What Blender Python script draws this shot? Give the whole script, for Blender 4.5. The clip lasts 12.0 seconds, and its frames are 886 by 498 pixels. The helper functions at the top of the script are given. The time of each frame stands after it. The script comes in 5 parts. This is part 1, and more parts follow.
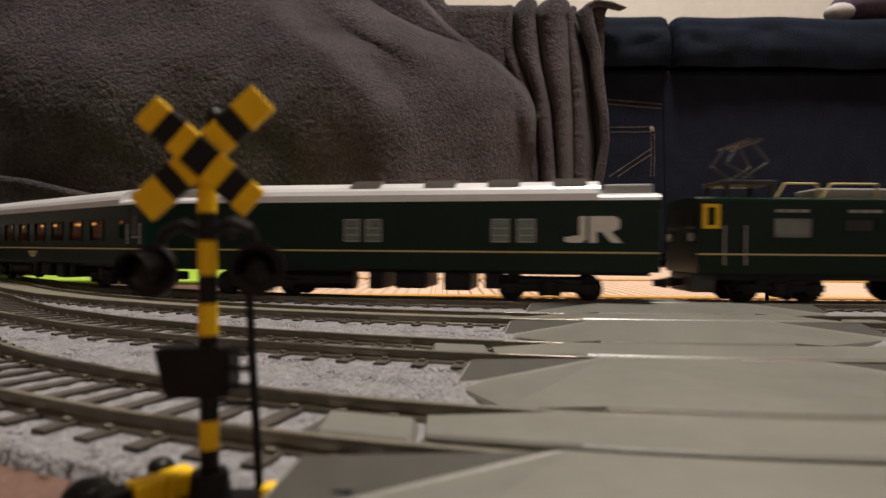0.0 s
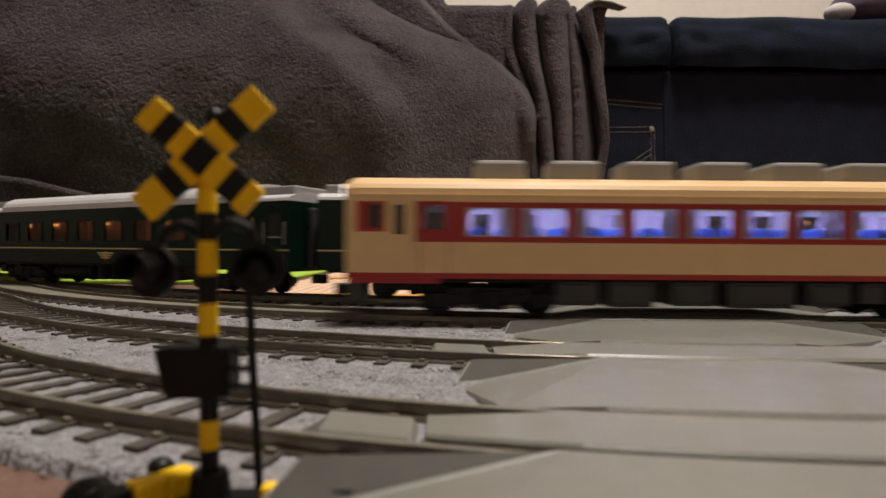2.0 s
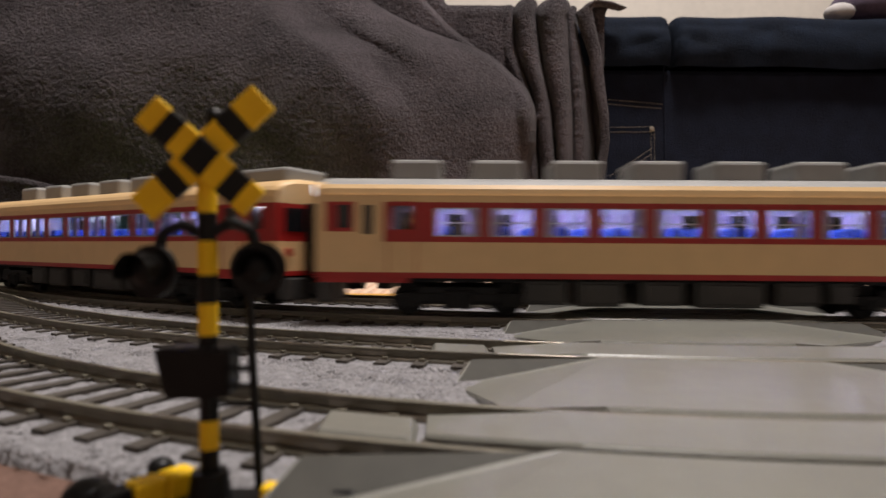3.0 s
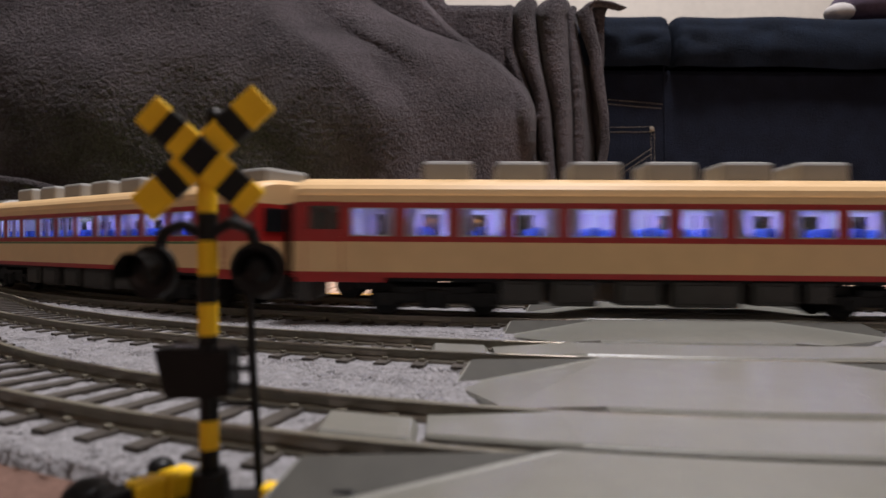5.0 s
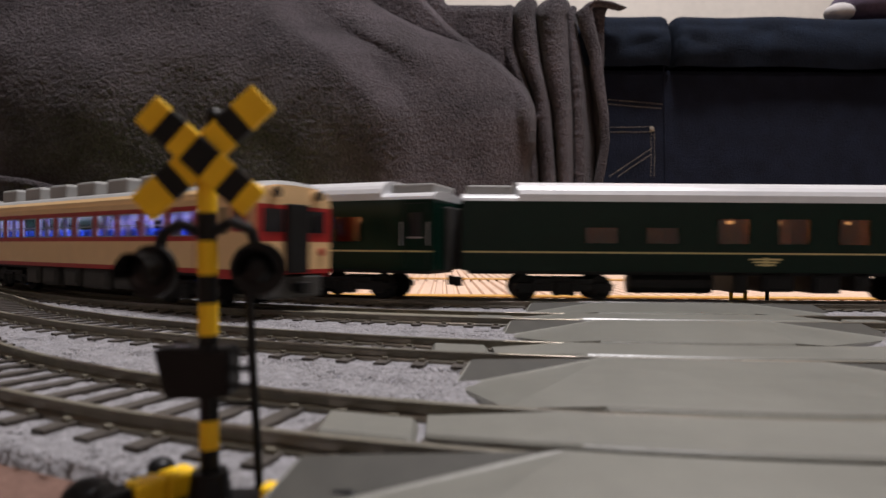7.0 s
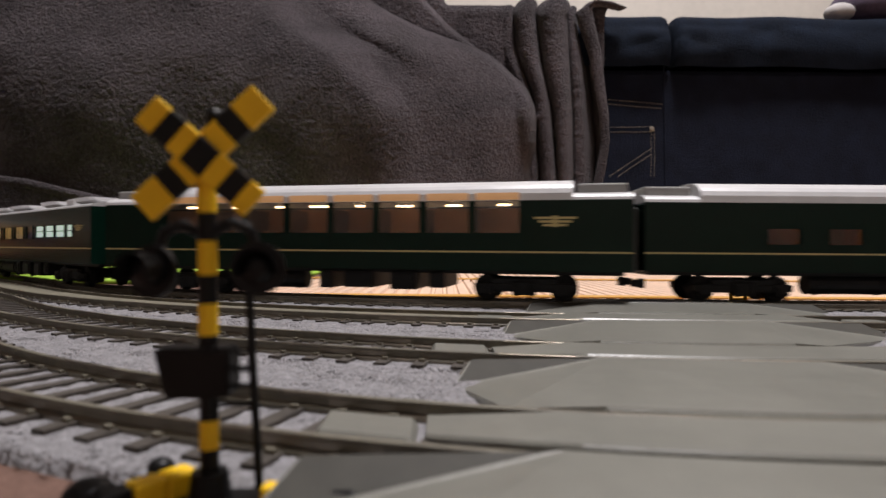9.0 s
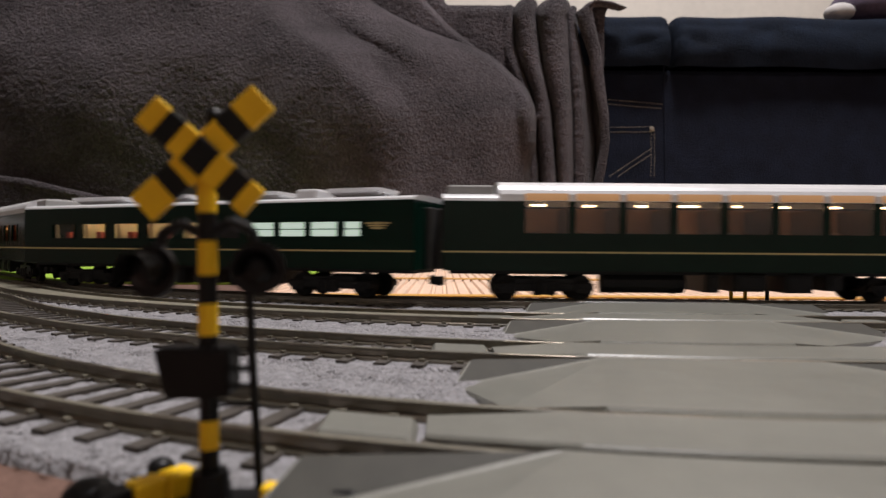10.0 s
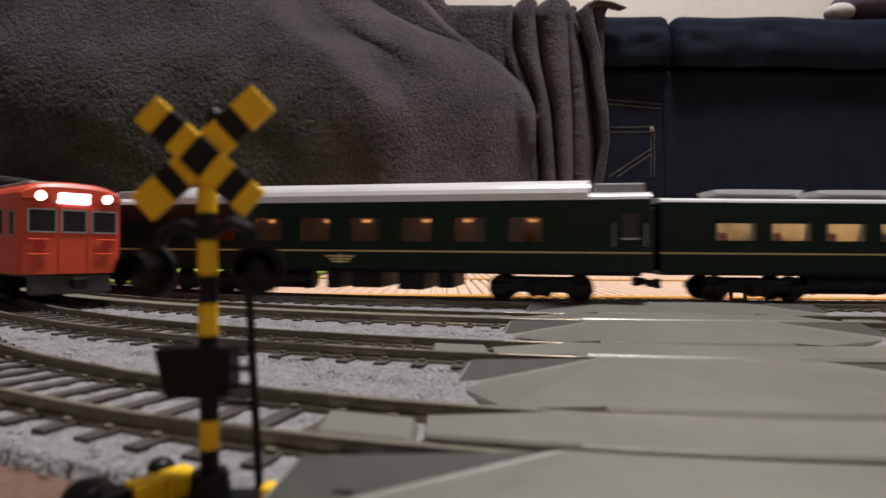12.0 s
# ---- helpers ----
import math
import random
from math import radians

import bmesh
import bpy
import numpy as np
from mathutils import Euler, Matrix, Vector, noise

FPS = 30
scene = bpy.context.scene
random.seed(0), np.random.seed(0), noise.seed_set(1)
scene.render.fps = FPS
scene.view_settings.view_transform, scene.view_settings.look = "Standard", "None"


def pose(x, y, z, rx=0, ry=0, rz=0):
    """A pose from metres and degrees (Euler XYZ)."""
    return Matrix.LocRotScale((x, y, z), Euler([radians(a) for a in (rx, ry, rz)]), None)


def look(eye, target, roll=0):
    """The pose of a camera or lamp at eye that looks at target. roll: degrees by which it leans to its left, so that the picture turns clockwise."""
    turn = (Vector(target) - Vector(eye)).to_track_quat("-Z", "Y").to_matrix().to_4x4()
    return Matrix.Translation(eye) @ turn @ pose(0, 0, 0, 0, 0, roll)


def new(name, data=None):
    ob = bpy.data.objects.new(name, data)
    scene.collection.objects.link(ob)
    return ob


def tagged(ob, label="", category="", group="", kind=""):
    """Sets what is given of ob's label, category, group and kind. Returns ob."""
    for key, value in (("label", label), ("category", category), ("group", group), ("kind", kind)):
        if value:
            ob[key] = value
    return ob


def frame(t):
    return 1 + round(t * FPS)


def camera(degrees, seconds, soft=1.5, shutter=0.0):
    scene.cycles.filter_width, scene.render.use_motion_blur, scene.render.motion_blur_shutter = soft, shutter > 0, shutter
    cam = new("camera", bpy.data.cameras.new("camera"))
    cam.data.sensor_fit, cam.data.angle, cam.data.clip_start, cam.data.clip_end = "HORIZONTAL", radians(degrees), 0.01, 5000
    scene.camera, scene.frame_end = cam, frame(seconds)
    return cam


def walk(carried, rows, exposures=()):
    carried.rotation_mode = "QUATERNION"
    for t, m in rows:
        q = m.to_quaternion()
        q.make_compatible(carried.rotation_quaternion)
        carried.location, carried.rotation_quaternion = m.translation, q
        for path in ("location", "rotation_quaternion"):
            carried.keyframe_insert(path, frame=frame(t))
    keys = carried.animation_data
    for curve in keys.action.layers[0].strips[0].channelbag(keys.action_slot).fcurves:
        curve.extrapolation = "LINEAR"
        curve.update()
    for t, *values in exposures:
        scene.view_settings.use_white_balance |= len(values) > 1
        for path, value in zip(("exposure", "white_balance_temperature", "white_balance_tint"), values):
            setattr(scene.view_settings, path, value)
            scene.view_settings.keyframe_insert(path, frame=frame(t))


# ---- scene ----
cam = camera(73.75, 12.0, soft=1.5, shutter=0.5)
# ================= camera =================
EYE_Z = 0.031
cam.data.dof.use_dof = True
cam.data.dof.focus_distance = 0.25
cam.data.dof.aperture_fstop = 27.0
CAM = look((0, 0, EYE_Z), (0, 1, EYE_Z), 0.42)
walk(cam, [(0.0, CAM), (12.0, CAM)],
     exposures=[(0.0, 0.0, 6550, 10), (2.3, 0.0, 6500, 10), (3.6, 0.0, 5950, 13), (7.0, 0.0, 5850, 13), (12.0, 0.0, 5950, 11)])

# ================= light =================
world = bpy.data.worlds.new("world")
scene.world = world
world.use_nodes = True
world.node_tree.nodes["Background"].inputs["Color"].default_value = (1.0, 0.9, 0.8, 1)
world.node_tree.nodes["Background"].inputs["Strength"].default_value = 0.01


def lamp(name, kind, m, energy, size, colour):
    data = bpy.data.lights.new(name, kind)
    data.energy, data.color = energy, colour
    if kind == "AREA":
        data.shape, data.size = "DISK", size
    ob = new(name, data)
    ob.matrix_world = m
    return ob


lamp("ceiling_lamp_light", "AREA", pose(0.4, 0.36, 2.24), 72, 0.5, (1.0, 0.91, 0.83))

# ================= helpers =================
K = 0.001


def part(name, bm, mats, parent=None, label="", smooth=False, kind=""):
    """Link a bmesh drawn in millimetres as one mesh object."""
    bmesh.ops.scale(bm, vec=(K, K, K), verts=bm.verts)
    me = bpy.data.meshes.new(name)
    bm.to_mesh(me)
    bm.free()
    for mt in (mats if isinstance(mats, (list, tuple)) else [mats]):
        me.materials.append(mt)
    if smooth:
        for p in me.polygons:
            p.use_smooth = True
    ob = new(name, me)
    if parent:
        ob.parent = parent
    return tagged(ob, label=label, kind=kind)


def box(bm, x0, x1, y0, y1, z0, z1, mat=0, bevel=0.0):
    vs = [bm.verts.new((x, y, z)) for z in (z0, z1) for y in (y0, y1) for x in (x0, x1)]
    fs = [bm.faces.new([vs[i] for i in f]) for f in ((0, 2, 3, 1), (4, 5, 7, 6), (0, 1, 5, 4), (1, 3, 7, 5), (3, 2, 6, 7), (2, 0, 4, 6))]
    for f in fs:
        f.material_index = mat
    if bevel > 0:
        es = list({e for f in fs for e in f.edges})
        r = bmesh.ops.bevel(bm, geom=es, offset=bevel, segments=2, profile=0.5, affect="EDGES")
        for f in r["faces"]:
            f.material_index = mat
    return vs


def cyl(bm, p, q, r, n=16, r2=None, mat=0):
    p, q = Vector(p), Vector(q)
    d = q - p
    rot = d.to_track_quat("Z", "Y").to_matrix().to_4x4()
    before = set(bm.faces)
    bmesh.ops.create_cone(bm, cap_ends=True, segments=n, radius1=r, radius2=r if r2 is None else r2, depth=d.length,
                          matrix=Matrix.Translation((p + q) / 2) @ rot)
    for f in bm.faces:
        if f not in before:
            f.material_index = mat


def ball(bm, c, r, sx=1, sy=1, sz=1, n=12):
    bmesh.ops.create_uvsphere(bm, u_segments=n * 2, v_segments=n, radius=r,
                              matrix=Matrix.Translation(c) @ Matrix.Diagonal((sx, sy, sz, 1)))


def poly_prism(bm, pts, y0, y1, mat=0):
    """Extrude an outline in x, z along y."""
    a = [bm.verts.new((x, y0, z)) for x, z in pts]
    b = [bm.verts.new((x, y1, z)) for x, z in pts]
    fs = [bm.faces.new(a), bm.faces.new(b[::-1])]
    n = len(pts)
    for i in range(n):
        fs.append(bm.faces.new((a[i], b[i], b[(i + 1) % n], a[(i + 1) % n])))
    for f in fs:
        f.material_index = mat
    return fs


def loft(bm, rings, closed_ring=False, mat=0):
    vs = [[bm.verts.new(p) for p in r] for r in rings]
    out = []
    for a, b in zip(vs, vs[1:]):
        n = len(a)
        for i in range(n if closed_ring else n - 1):
            f = bm.faces.new((a[i], a[(i + 1) % n], b[(i + 1) % n], b[i]))
            f.material_index = mat
            out.append(f)
    return vs, out


def empty(name, label, category, group="", m=None):
    ob = new(name)
    ob.empty_display_size = 0.01
    if m is not None:
        ob.matrix_world = m
    return tagged(ob, label=label, category=category, group=group)


# ================= materials =================
def material(name, colour, rough=0.6, metal=0.0, var=0.15, scale=400.0, bump=0.0, bscale=None, spec=0.5, coarse=None, tint=None,
             glow=None, glow_power=0.0, trans=0.0, sheen=0.0, alpha=1.0, coat=0.0, bdist=None):
    """Principled surface with colour variation at two scales and fine relief."""
    m = bpy.data.materials.new(name)
    m.use_nodes = True
    nt = m.node_tree
    b = nt.nodes["Principled BSDF"]
    c = (*colour, 1)
    b.inputs["Roughness"].default_value = rough
    b.inputs["Metallic"].default_value = metal
    b.inputs["Specular IOR Level"].default_value = spec
    b.inputs["Transmission Weight"].default_value = trans
    b.inputs["Sheen Weight"].default_value = sheen
    b.inputs["Coat Weight"].default_value = coat
    b.inputs["Alpha"].default_value = alpha
    if glow:
        b.inputs["Emission Color"].default_value = (*glow, 1)
        b.inputs["Emission Strength"].default_value = glow_power
    co = nt.nodes.new("ShaderNodeTexCoord")
    if var > 0:
        fine = nt.nodes.new("ShaderNodeTexNoise")
        fine.inputs["Scale"].default_value = scale
        fine.inputs["Detail"].default_value = 4
        nt.links.new(co.outputs["Object"], fine.inputs["Vector"])
        big = nt.nodes.new("ShaderNodeTexNoise")
        big.inputs["Scale"].default_value = coarse or scale / 9
        big.inputs["Detail"].default_value = 3
        nt.links.new(co.outputs["Object"], big.inputs["Vector"])
        add = nt.nodes.new("ShaderNodeMath")
        add.operation = "ADD"
        nt.links.new(fine.outputs["Fac"], add.inputs[0])
        nt.links.new(big.outputs["Fac"], add.inputs[1])
        rng = nt.nodes.new("ShaderNodeMapRange")
        rng.inputs["From Min"].default_value, rng.inputs["From Max"].default_value = 0.65, 1.35
        nt.links.new(add.outputs[0], rng.inputs["Value"])
        mix = nt.nodes.new("ShaderNodeMix")
        mix.data_type = "RGBA"
        lo = tint or tuple(max(0.0, v * (1 - var * 1.3)) for v in colour)
        mix.inputs["A"].default_value = (*lo, 1)
        mix.inputs["B"].default_value = (*(min(1.0, v * (1 + var)) for v in colour), 1)
        nt.links.new(rng.outputs["Result"], mix.inputs["Factor"])
        nt.links.new(mix.outputs["Result"], b.inputs["Base Color"])
        rr = nt.nodes.new("ShaderNodeMapRange")
        rr.inputs["To Min"].default_value, rr.inputs["To Max"].default_value = max(0.02, rough - 0.08), min(1, rough + 0.08)
        nt.links.new(big.outputs["Fac"], rr.inputs["Value"])
        nt.links.new(rr.outputs["Result"], b.inputs["Roughness"])
    else:
        b.inputs["Base Color"].default_value = c
    if bump > 0:
        tex = nt.nodes.new("ShaderNodeTexNoise")
        tex.inputs["Scale"].default_value = bscale or scale
        tex.inputs["Detail"].default_value = 5
        nt.links.new(co.outputs["Object"], tex.inputs["Vector"])
        bp = nt.nodes.new("ShaderNodeBump")
        bp.inputs["Strength"].default_value = min(1.0, bump)
        bp.inputs["Distance"].default_value = bdist or 0.0006 * max(1.0, bump)
        nt.links.new(tex.outputs["Fac"], bp.inputs["Height"])
        nt.links.new(bp.outputs["Normal"], b.inputs["Normal"])
    return m


M = {
    "wall": material("wall_paint", (0.62, 0.57, 0.5), 0.8, var=0.05, scale=60, bump=0.2, bscale=500),
    "wall_dim": material("beige_wall_paint", (0.56, 0.5, 0.44), 0.7, var=0.1, scale=20),
    "ceiling": material("ceiling_paint", (0.78, 0.75, 0.7), 0.85, var=0.04, scale=30),
    "carpet": material("brown_carpet", (0.15, 0.092, 0.072), 0.95, var=0.18, scale=900, coarse=120, bump=0.5, bscale=1300, spec=0.1),
    "mat": material("peach_ribbed_mat", (0.72, 0.52, 0.38), 0.8, var=0.1, scale=300),
    "mat_line": material("orange_mat_line", (0.62, 0.33, 0.06), 0.7, var=0.1, scale=300),
    "lime": material("lime_felt", (0.35, 0.55, 0.05), 0.8, var=0.1, scale=300),
    "ballast": material("pale_grey_ballast", (0.25, 0.243, 0.252), 0.8, var=0.4, scale=1300, coarse=520, bump=1.0, bdist=0.0012, bscale=1000),
    "grain": material("ballast_grain", (0.27, 0.262, 0.272), 0.45, var=0.35, scale=700),
    "sleeper": material("dark_brown_sleeper", (0.055, 0.046, 0.037), 0.7, var=0.25, scale=600, bump=0.4, bscale=900),
    "rail": material("nickel_rail", (0.23, 0.205, 0.165), 0.42, metal=1.0, var=0.15, scale=300),
    "rail_side": material("rail_base_olive", (0.14, 0.127, 0.094), 0.5, var=0.2, scale=500),
    "infill": material("olive_infill_plastic", (0.19, 0.175, 0.13), 0.5, var=0.15, scale=300),
    "plate": material("grey_green_crossing_plastic", (0.185, 0.184, 0.16), 0.33, var=0.08, scale=250, coarse=40, bump=0.08, bscale=1500),
    # olive plastic of the wedges; on the wing slopes its darkness is painted shade
    "plate_dark": material("olive_plastic_and_wing_shade", (0.05, 0.048, 0.04), 0.6, var=0.15, scale=250, spec=0.2),
    "black": material("black_plastic", (0.006, 0.006, 0.0065), 0.4, var=0.3, scale=400, spec=0.22),
    "under": material("underframe_black", (0.008, 0.008, 0.008), 0.55, var=0.3, scale=500, bump=0.2, spec=0.25),
    "under_grey": material("underframe_grey", (0.045, 0.043, 0.04), 0.6, var=0.2, scale=500),
    "yellow": material("warning_yellow", (0.97, 0.58, 0.008), 0.45, spec=0.25, var=0.1, scale=300, bump=0.1),
    "green": material("dark_green_paint", (0.003, 0.0165, 0.0105), 0.2, var=0.12, scale=120, spec=0.22),
    "gold": material("pale_yellow_line", (0.62, 0.5, 0.22), 0.45, var=0.08, scale=300),
    "silver": material("silver_roof_paint", (0.66, 0.66, 0.67), 0.34, metal=0.15, var=0.06, scale=200),
    "roof_grey": material("grey_roof_paint", (0.3, 0.3, 0.29), 0.55, var=0.08, scale=200),
    "white": material("white_paint", (0.75, 0.74, 0.7), 0.5, var=0.05, scale=200),
    "cream": material("cream_paint", (0.76, 0.52, 0.26), 0.36, var=0.05, scale=150),
    "red": material("crimson_paint", (0.36, 0.018, 0.016), 0.34, var=0.1, scale=150),
    "orange": material("vermilion_paint", (0.62, 0.075, 0.03), 0.38, var=0.07, scale=150),
    "dark_glass": material("dark_window_glass", (0.012, 0.012, 0.014), 0.12, var=0.0),
    "loco_pane": material("pale_window_glass", (0.2, 0.22, 0.2), 0.25, var=0.25, scale=90),
    "frame": material("window_frame_metal", (0.45, 0.45, 0.46), 0.35, metal=0.7, var=0.05, scale=300),
    "wood": material("brown_interior_panel", (0.28, 0.13, 0.06), 0.6, var=0.2, scale=200),
    "wood_dark": material("dark_lounge_panel", (0.075, 0.042, 0.026), 0.5, var=0.3, scale=120),
    "glow_lounge": material("lounge_light", (0.8, 0.6, 0.3), 0.5, var=0, glow=(1.0, 0.62, 0.28), glow_power=14.0),
    "seat_blue": material("blue_seat_moquette", (0.02, 0.1, 0.6), 0.8, var=0.15, scale=300),
    "seat_brown": material("brown_seat", (0.3, 0.16, 0.08), 0.8, var=0.15, scale=300),
    "inner": material("pale_interior_wall", (0.6, 0.55, 0.66), 0.6, var=0.08, scale=200),
    # pale greenish reflection on the van's panes, put in as colour
    "louvre": material("pale_green_pane_sheen", (0.16, 0.22, 0.19), 0.3, var=0.5, scale=260),
    "dining": material("cream_dining_panel", (0.75, 0.6, 0.34), 0.7, var=0.15, scale=200),
    "seat_red": material("red_dining_chair", (0.4, 0.06, 0.04), 0.8, var=0.15, scale=300),
    "lilac": material("lilac_curtain", (0.55, 0.46, 0.66), 0.8, var=0.15, scale=300),
    "glint_warm": material("pane_glint_glow", (0.9, 0.7, 0.4), 0.5, var=0, glow=(1.0, 0.55, 0.2), glow_power=2.2),
    "green_line": material("green_line_paint", (0.12, 0.2, 0.08), 0.5, var=0.05, scale=200),
    "cab_glow": material("cab_lamp_glow", (1, 1, 1), 0.4, var=0, glow=(0.95, 0.97, 1.0), glow_power=2.2),
    "curtain": material("rust_curtain", (0.35, 0.1, 0.045), 0.8, var=0.2, scale=300),
    "glow_white": material("cool_interior_light", (0.8, 0.8, 0.9), 0.5, var=0, glow=(0.82, 0.83, 1.0), glow_power=15.0),
    "glow_warm": material("warm_interior_light", (0.8, 0.6, 0.3), 0.5, var=0, glow=(1.0, 0.56, 0.22), glow_power=18.0),
    "glow_dining": material("dining_light", (0.9, 0.8, 0.5), 0.5, var=0, glow=(1.0, 0.8, 0.5), glow_power=15.0),
    # amber colour and glow stand in for interior light behind the roof windows
    "skylight": material("amber_skylight_glow", (0.3, 0.17, 0.08), 0.12, var=0.3, scale=90, glow=(1.0, 0.5, 0.2), glow_power=0.3),
    "glow_frost": material("frosted_window_light", (0.7, 0.8, 0.7), 0.5, var=0, glow=(0.72, 0.86, 0.66), glow_power=0.55),
    "headlight": material("headlight_glow", (1, 0.9, 0.8), 0.3, var=0, glow=(1.0, 0.74, 0.6), glow_power=9.0),
    "sign_glow": material("destination_blind_glow", (1, 1, 1), 0.3, var=0, glow=(0.85, 0.72, 1.0), glow_power=5.0),
    "blanket": material("grey_brown_fleece", (0.057, 0.048, 0.0525), 0.97, var=0.5, scale=300, coarse=14, bump=1.0, bdist=0.006, bscale=300, sheen=0.1, spec=0.08),
    "denim": material("dark_blue_denim", (0.0088, 0.0112, 0.021), 0.9, var=0.4, scale=500, coarse=30, bump=0.8, bdist=0.002, bscale=420, spec=0.1),
    "denim_top": material("faded_denim", (0.0075, 0.0115, 0.021), 0.9, var=0.4, scale=500, coarse=30, bump=0.8, bdist=0.002, bscale=420, spec=0.1),
    "thread": material("tan_thread", (0.2, 0.175, 0.14), 0.8, var=0.1, scale=500),
    "purple": material("dark_purple_cloth", (0.06, 0.045, 0.075), 0.9, var=0.3, scale=150, bump=0.4),
    "grey_cloth": material("pale_grey_cloth", (0.4, 0.38, 0.37), 0.9, var=0.15, scale=150, bump=0.4),
}


def glass_material(name, tint, mixf):
    m = bpy.data.materials.new(name)
    m.use_nodes = True
    nt = m.node_tree
    nt.nodes.clear()
    out = nt.nodes.new("ShaderNodeOutputMaterial")
    tr = nt.nodes.new("ShaderNodeBsdfTransparent")
    tr.inputs["Color"].default_value = (*tint, 1)
    gl = nt.nodes.new("ShaderNodeBsdfGlossy")
    gl.inputs["Roughness"].default_value = 0.06
    mx = nt.nodes.new("ShaderNodeMixShader")
    mx.inputs["Fac"].default_value = mixf
    nt.links.new(tr.outputs[0], mx.inputs[1])
    nt.links.new(gl.outputs[0], mx.inputs[2])
    nt.links.new(mx.outputs[0], out.inputs["Surface"])
    return m


M["glass"] = glass_material("clear_window_glass", (0.85, 0.86, 0.88), 0.05)
M["smoke"] = glass_material("tinted_window_glass", (0.55, 0.5, 0.45), 0.06)

# ================= room =================
RAIL = 0.009          # railhead over the floor
WALL_Y = 1.62


def slab(name, x0, x1, y0, y1, z0, z1, mat, label):
    bm = bmesh.new()
    box(bm, x0, x1, y0, y1, z0, z1)
    ob = part(name, bm, mat, kind="structure", label=label)
    return ob


slab("floor", -3500, 3500, -1800, 1620, -60, 4.2, M["carpet"], "brown short-pile carpet floor")
slab("wall_north", -3500, 3500, 1620, 1720, -60, 2400, M["wall"], "off-white painted wall behind the sofa")
slab("wall_south", -3500, 3500, -1900, -1800, -60, 2400, M["wall_dim"], "plain beige wall")
slab("wall_west", -3600, -3500, -1900, 1720, -60, 2400, M["wall_dim"], "plain beige wall")
slab("wall_east", 3500, 3600, -1900, 1720, -60, 2400, M["wall_dim"], "plain beige wall")
slab("ceiling", -3600, 3600, -1900, 1720, 2400, 2460, M["ceiling"], "white painted ceiling")


def ceiling_light():
    root = empty("ceiling_light", "round white ceiling light fixed to the ceiling", "lamp", m=pose(0.4, 0.36, 2.25))
    bm = bmesh.new()
    cyl(bm, (0, 0, 100), (0, 0, 150), 290, 40)
    part("base", bm, M["white"], root)
    bm = bmesh.new()
    cyl(bm, (0, 0, 2), (0, 0, 100), 270, 40, 285)
    part("shade", bm, M["white"], root, smooth=False)


ceiling_light()

# ================= track plan =================
# each line: apex x, apex y, radius (mm) of the arc before the camera
LINES = {"a": (80.0, 257.0, 545.0), "b": (87.0, 194.0, 455.0), "c": (80.0, 128.0, 360.0), "d": (62.0, 68.0, 268.0)}
ARC_L, ARC_R = 46.0, 1.0   # degrees of arc to both sides of the apex, then a reverse bend and a straight


def along(line, s):
    """Place and heading (degrees) at s mm from the apex, positive to the right."""
    x0, y0, r = LINES[line]
    side = 1 if s >= 0 else -1
    arc = radians(ARC_R if side > 0 else ARC_L)
    s = abs(s)
    a = min(s, arc * r)
    th = a / r
    x, y = r * math.sin(th), r - r * math.cos(th)
    s -= a
    if s > 0:
        r2 = 700.0 - (y0 - 66.0)
        b = min(s, arc * r2)
        t2 = b / r2
        x += r2 * (math.sin(arc) - math.sin(arc - t2))
        y += r2 * (math.cos(arc - t2) - math.cos(arc))
        th = arc - t2
        s -= b
        x += s
    return x0 + side * x, y0 + y, side * math.degrees(th)


def rail_point(line, s, off, z):
    """Point beside the line: off mm to the far side, z mm over the railhead."""
    x, y, h = along(line, s)
    h = radians(h)
    return (x - off * math.sin(h), y + off * math.cos(h), z + RAIL * 1000)


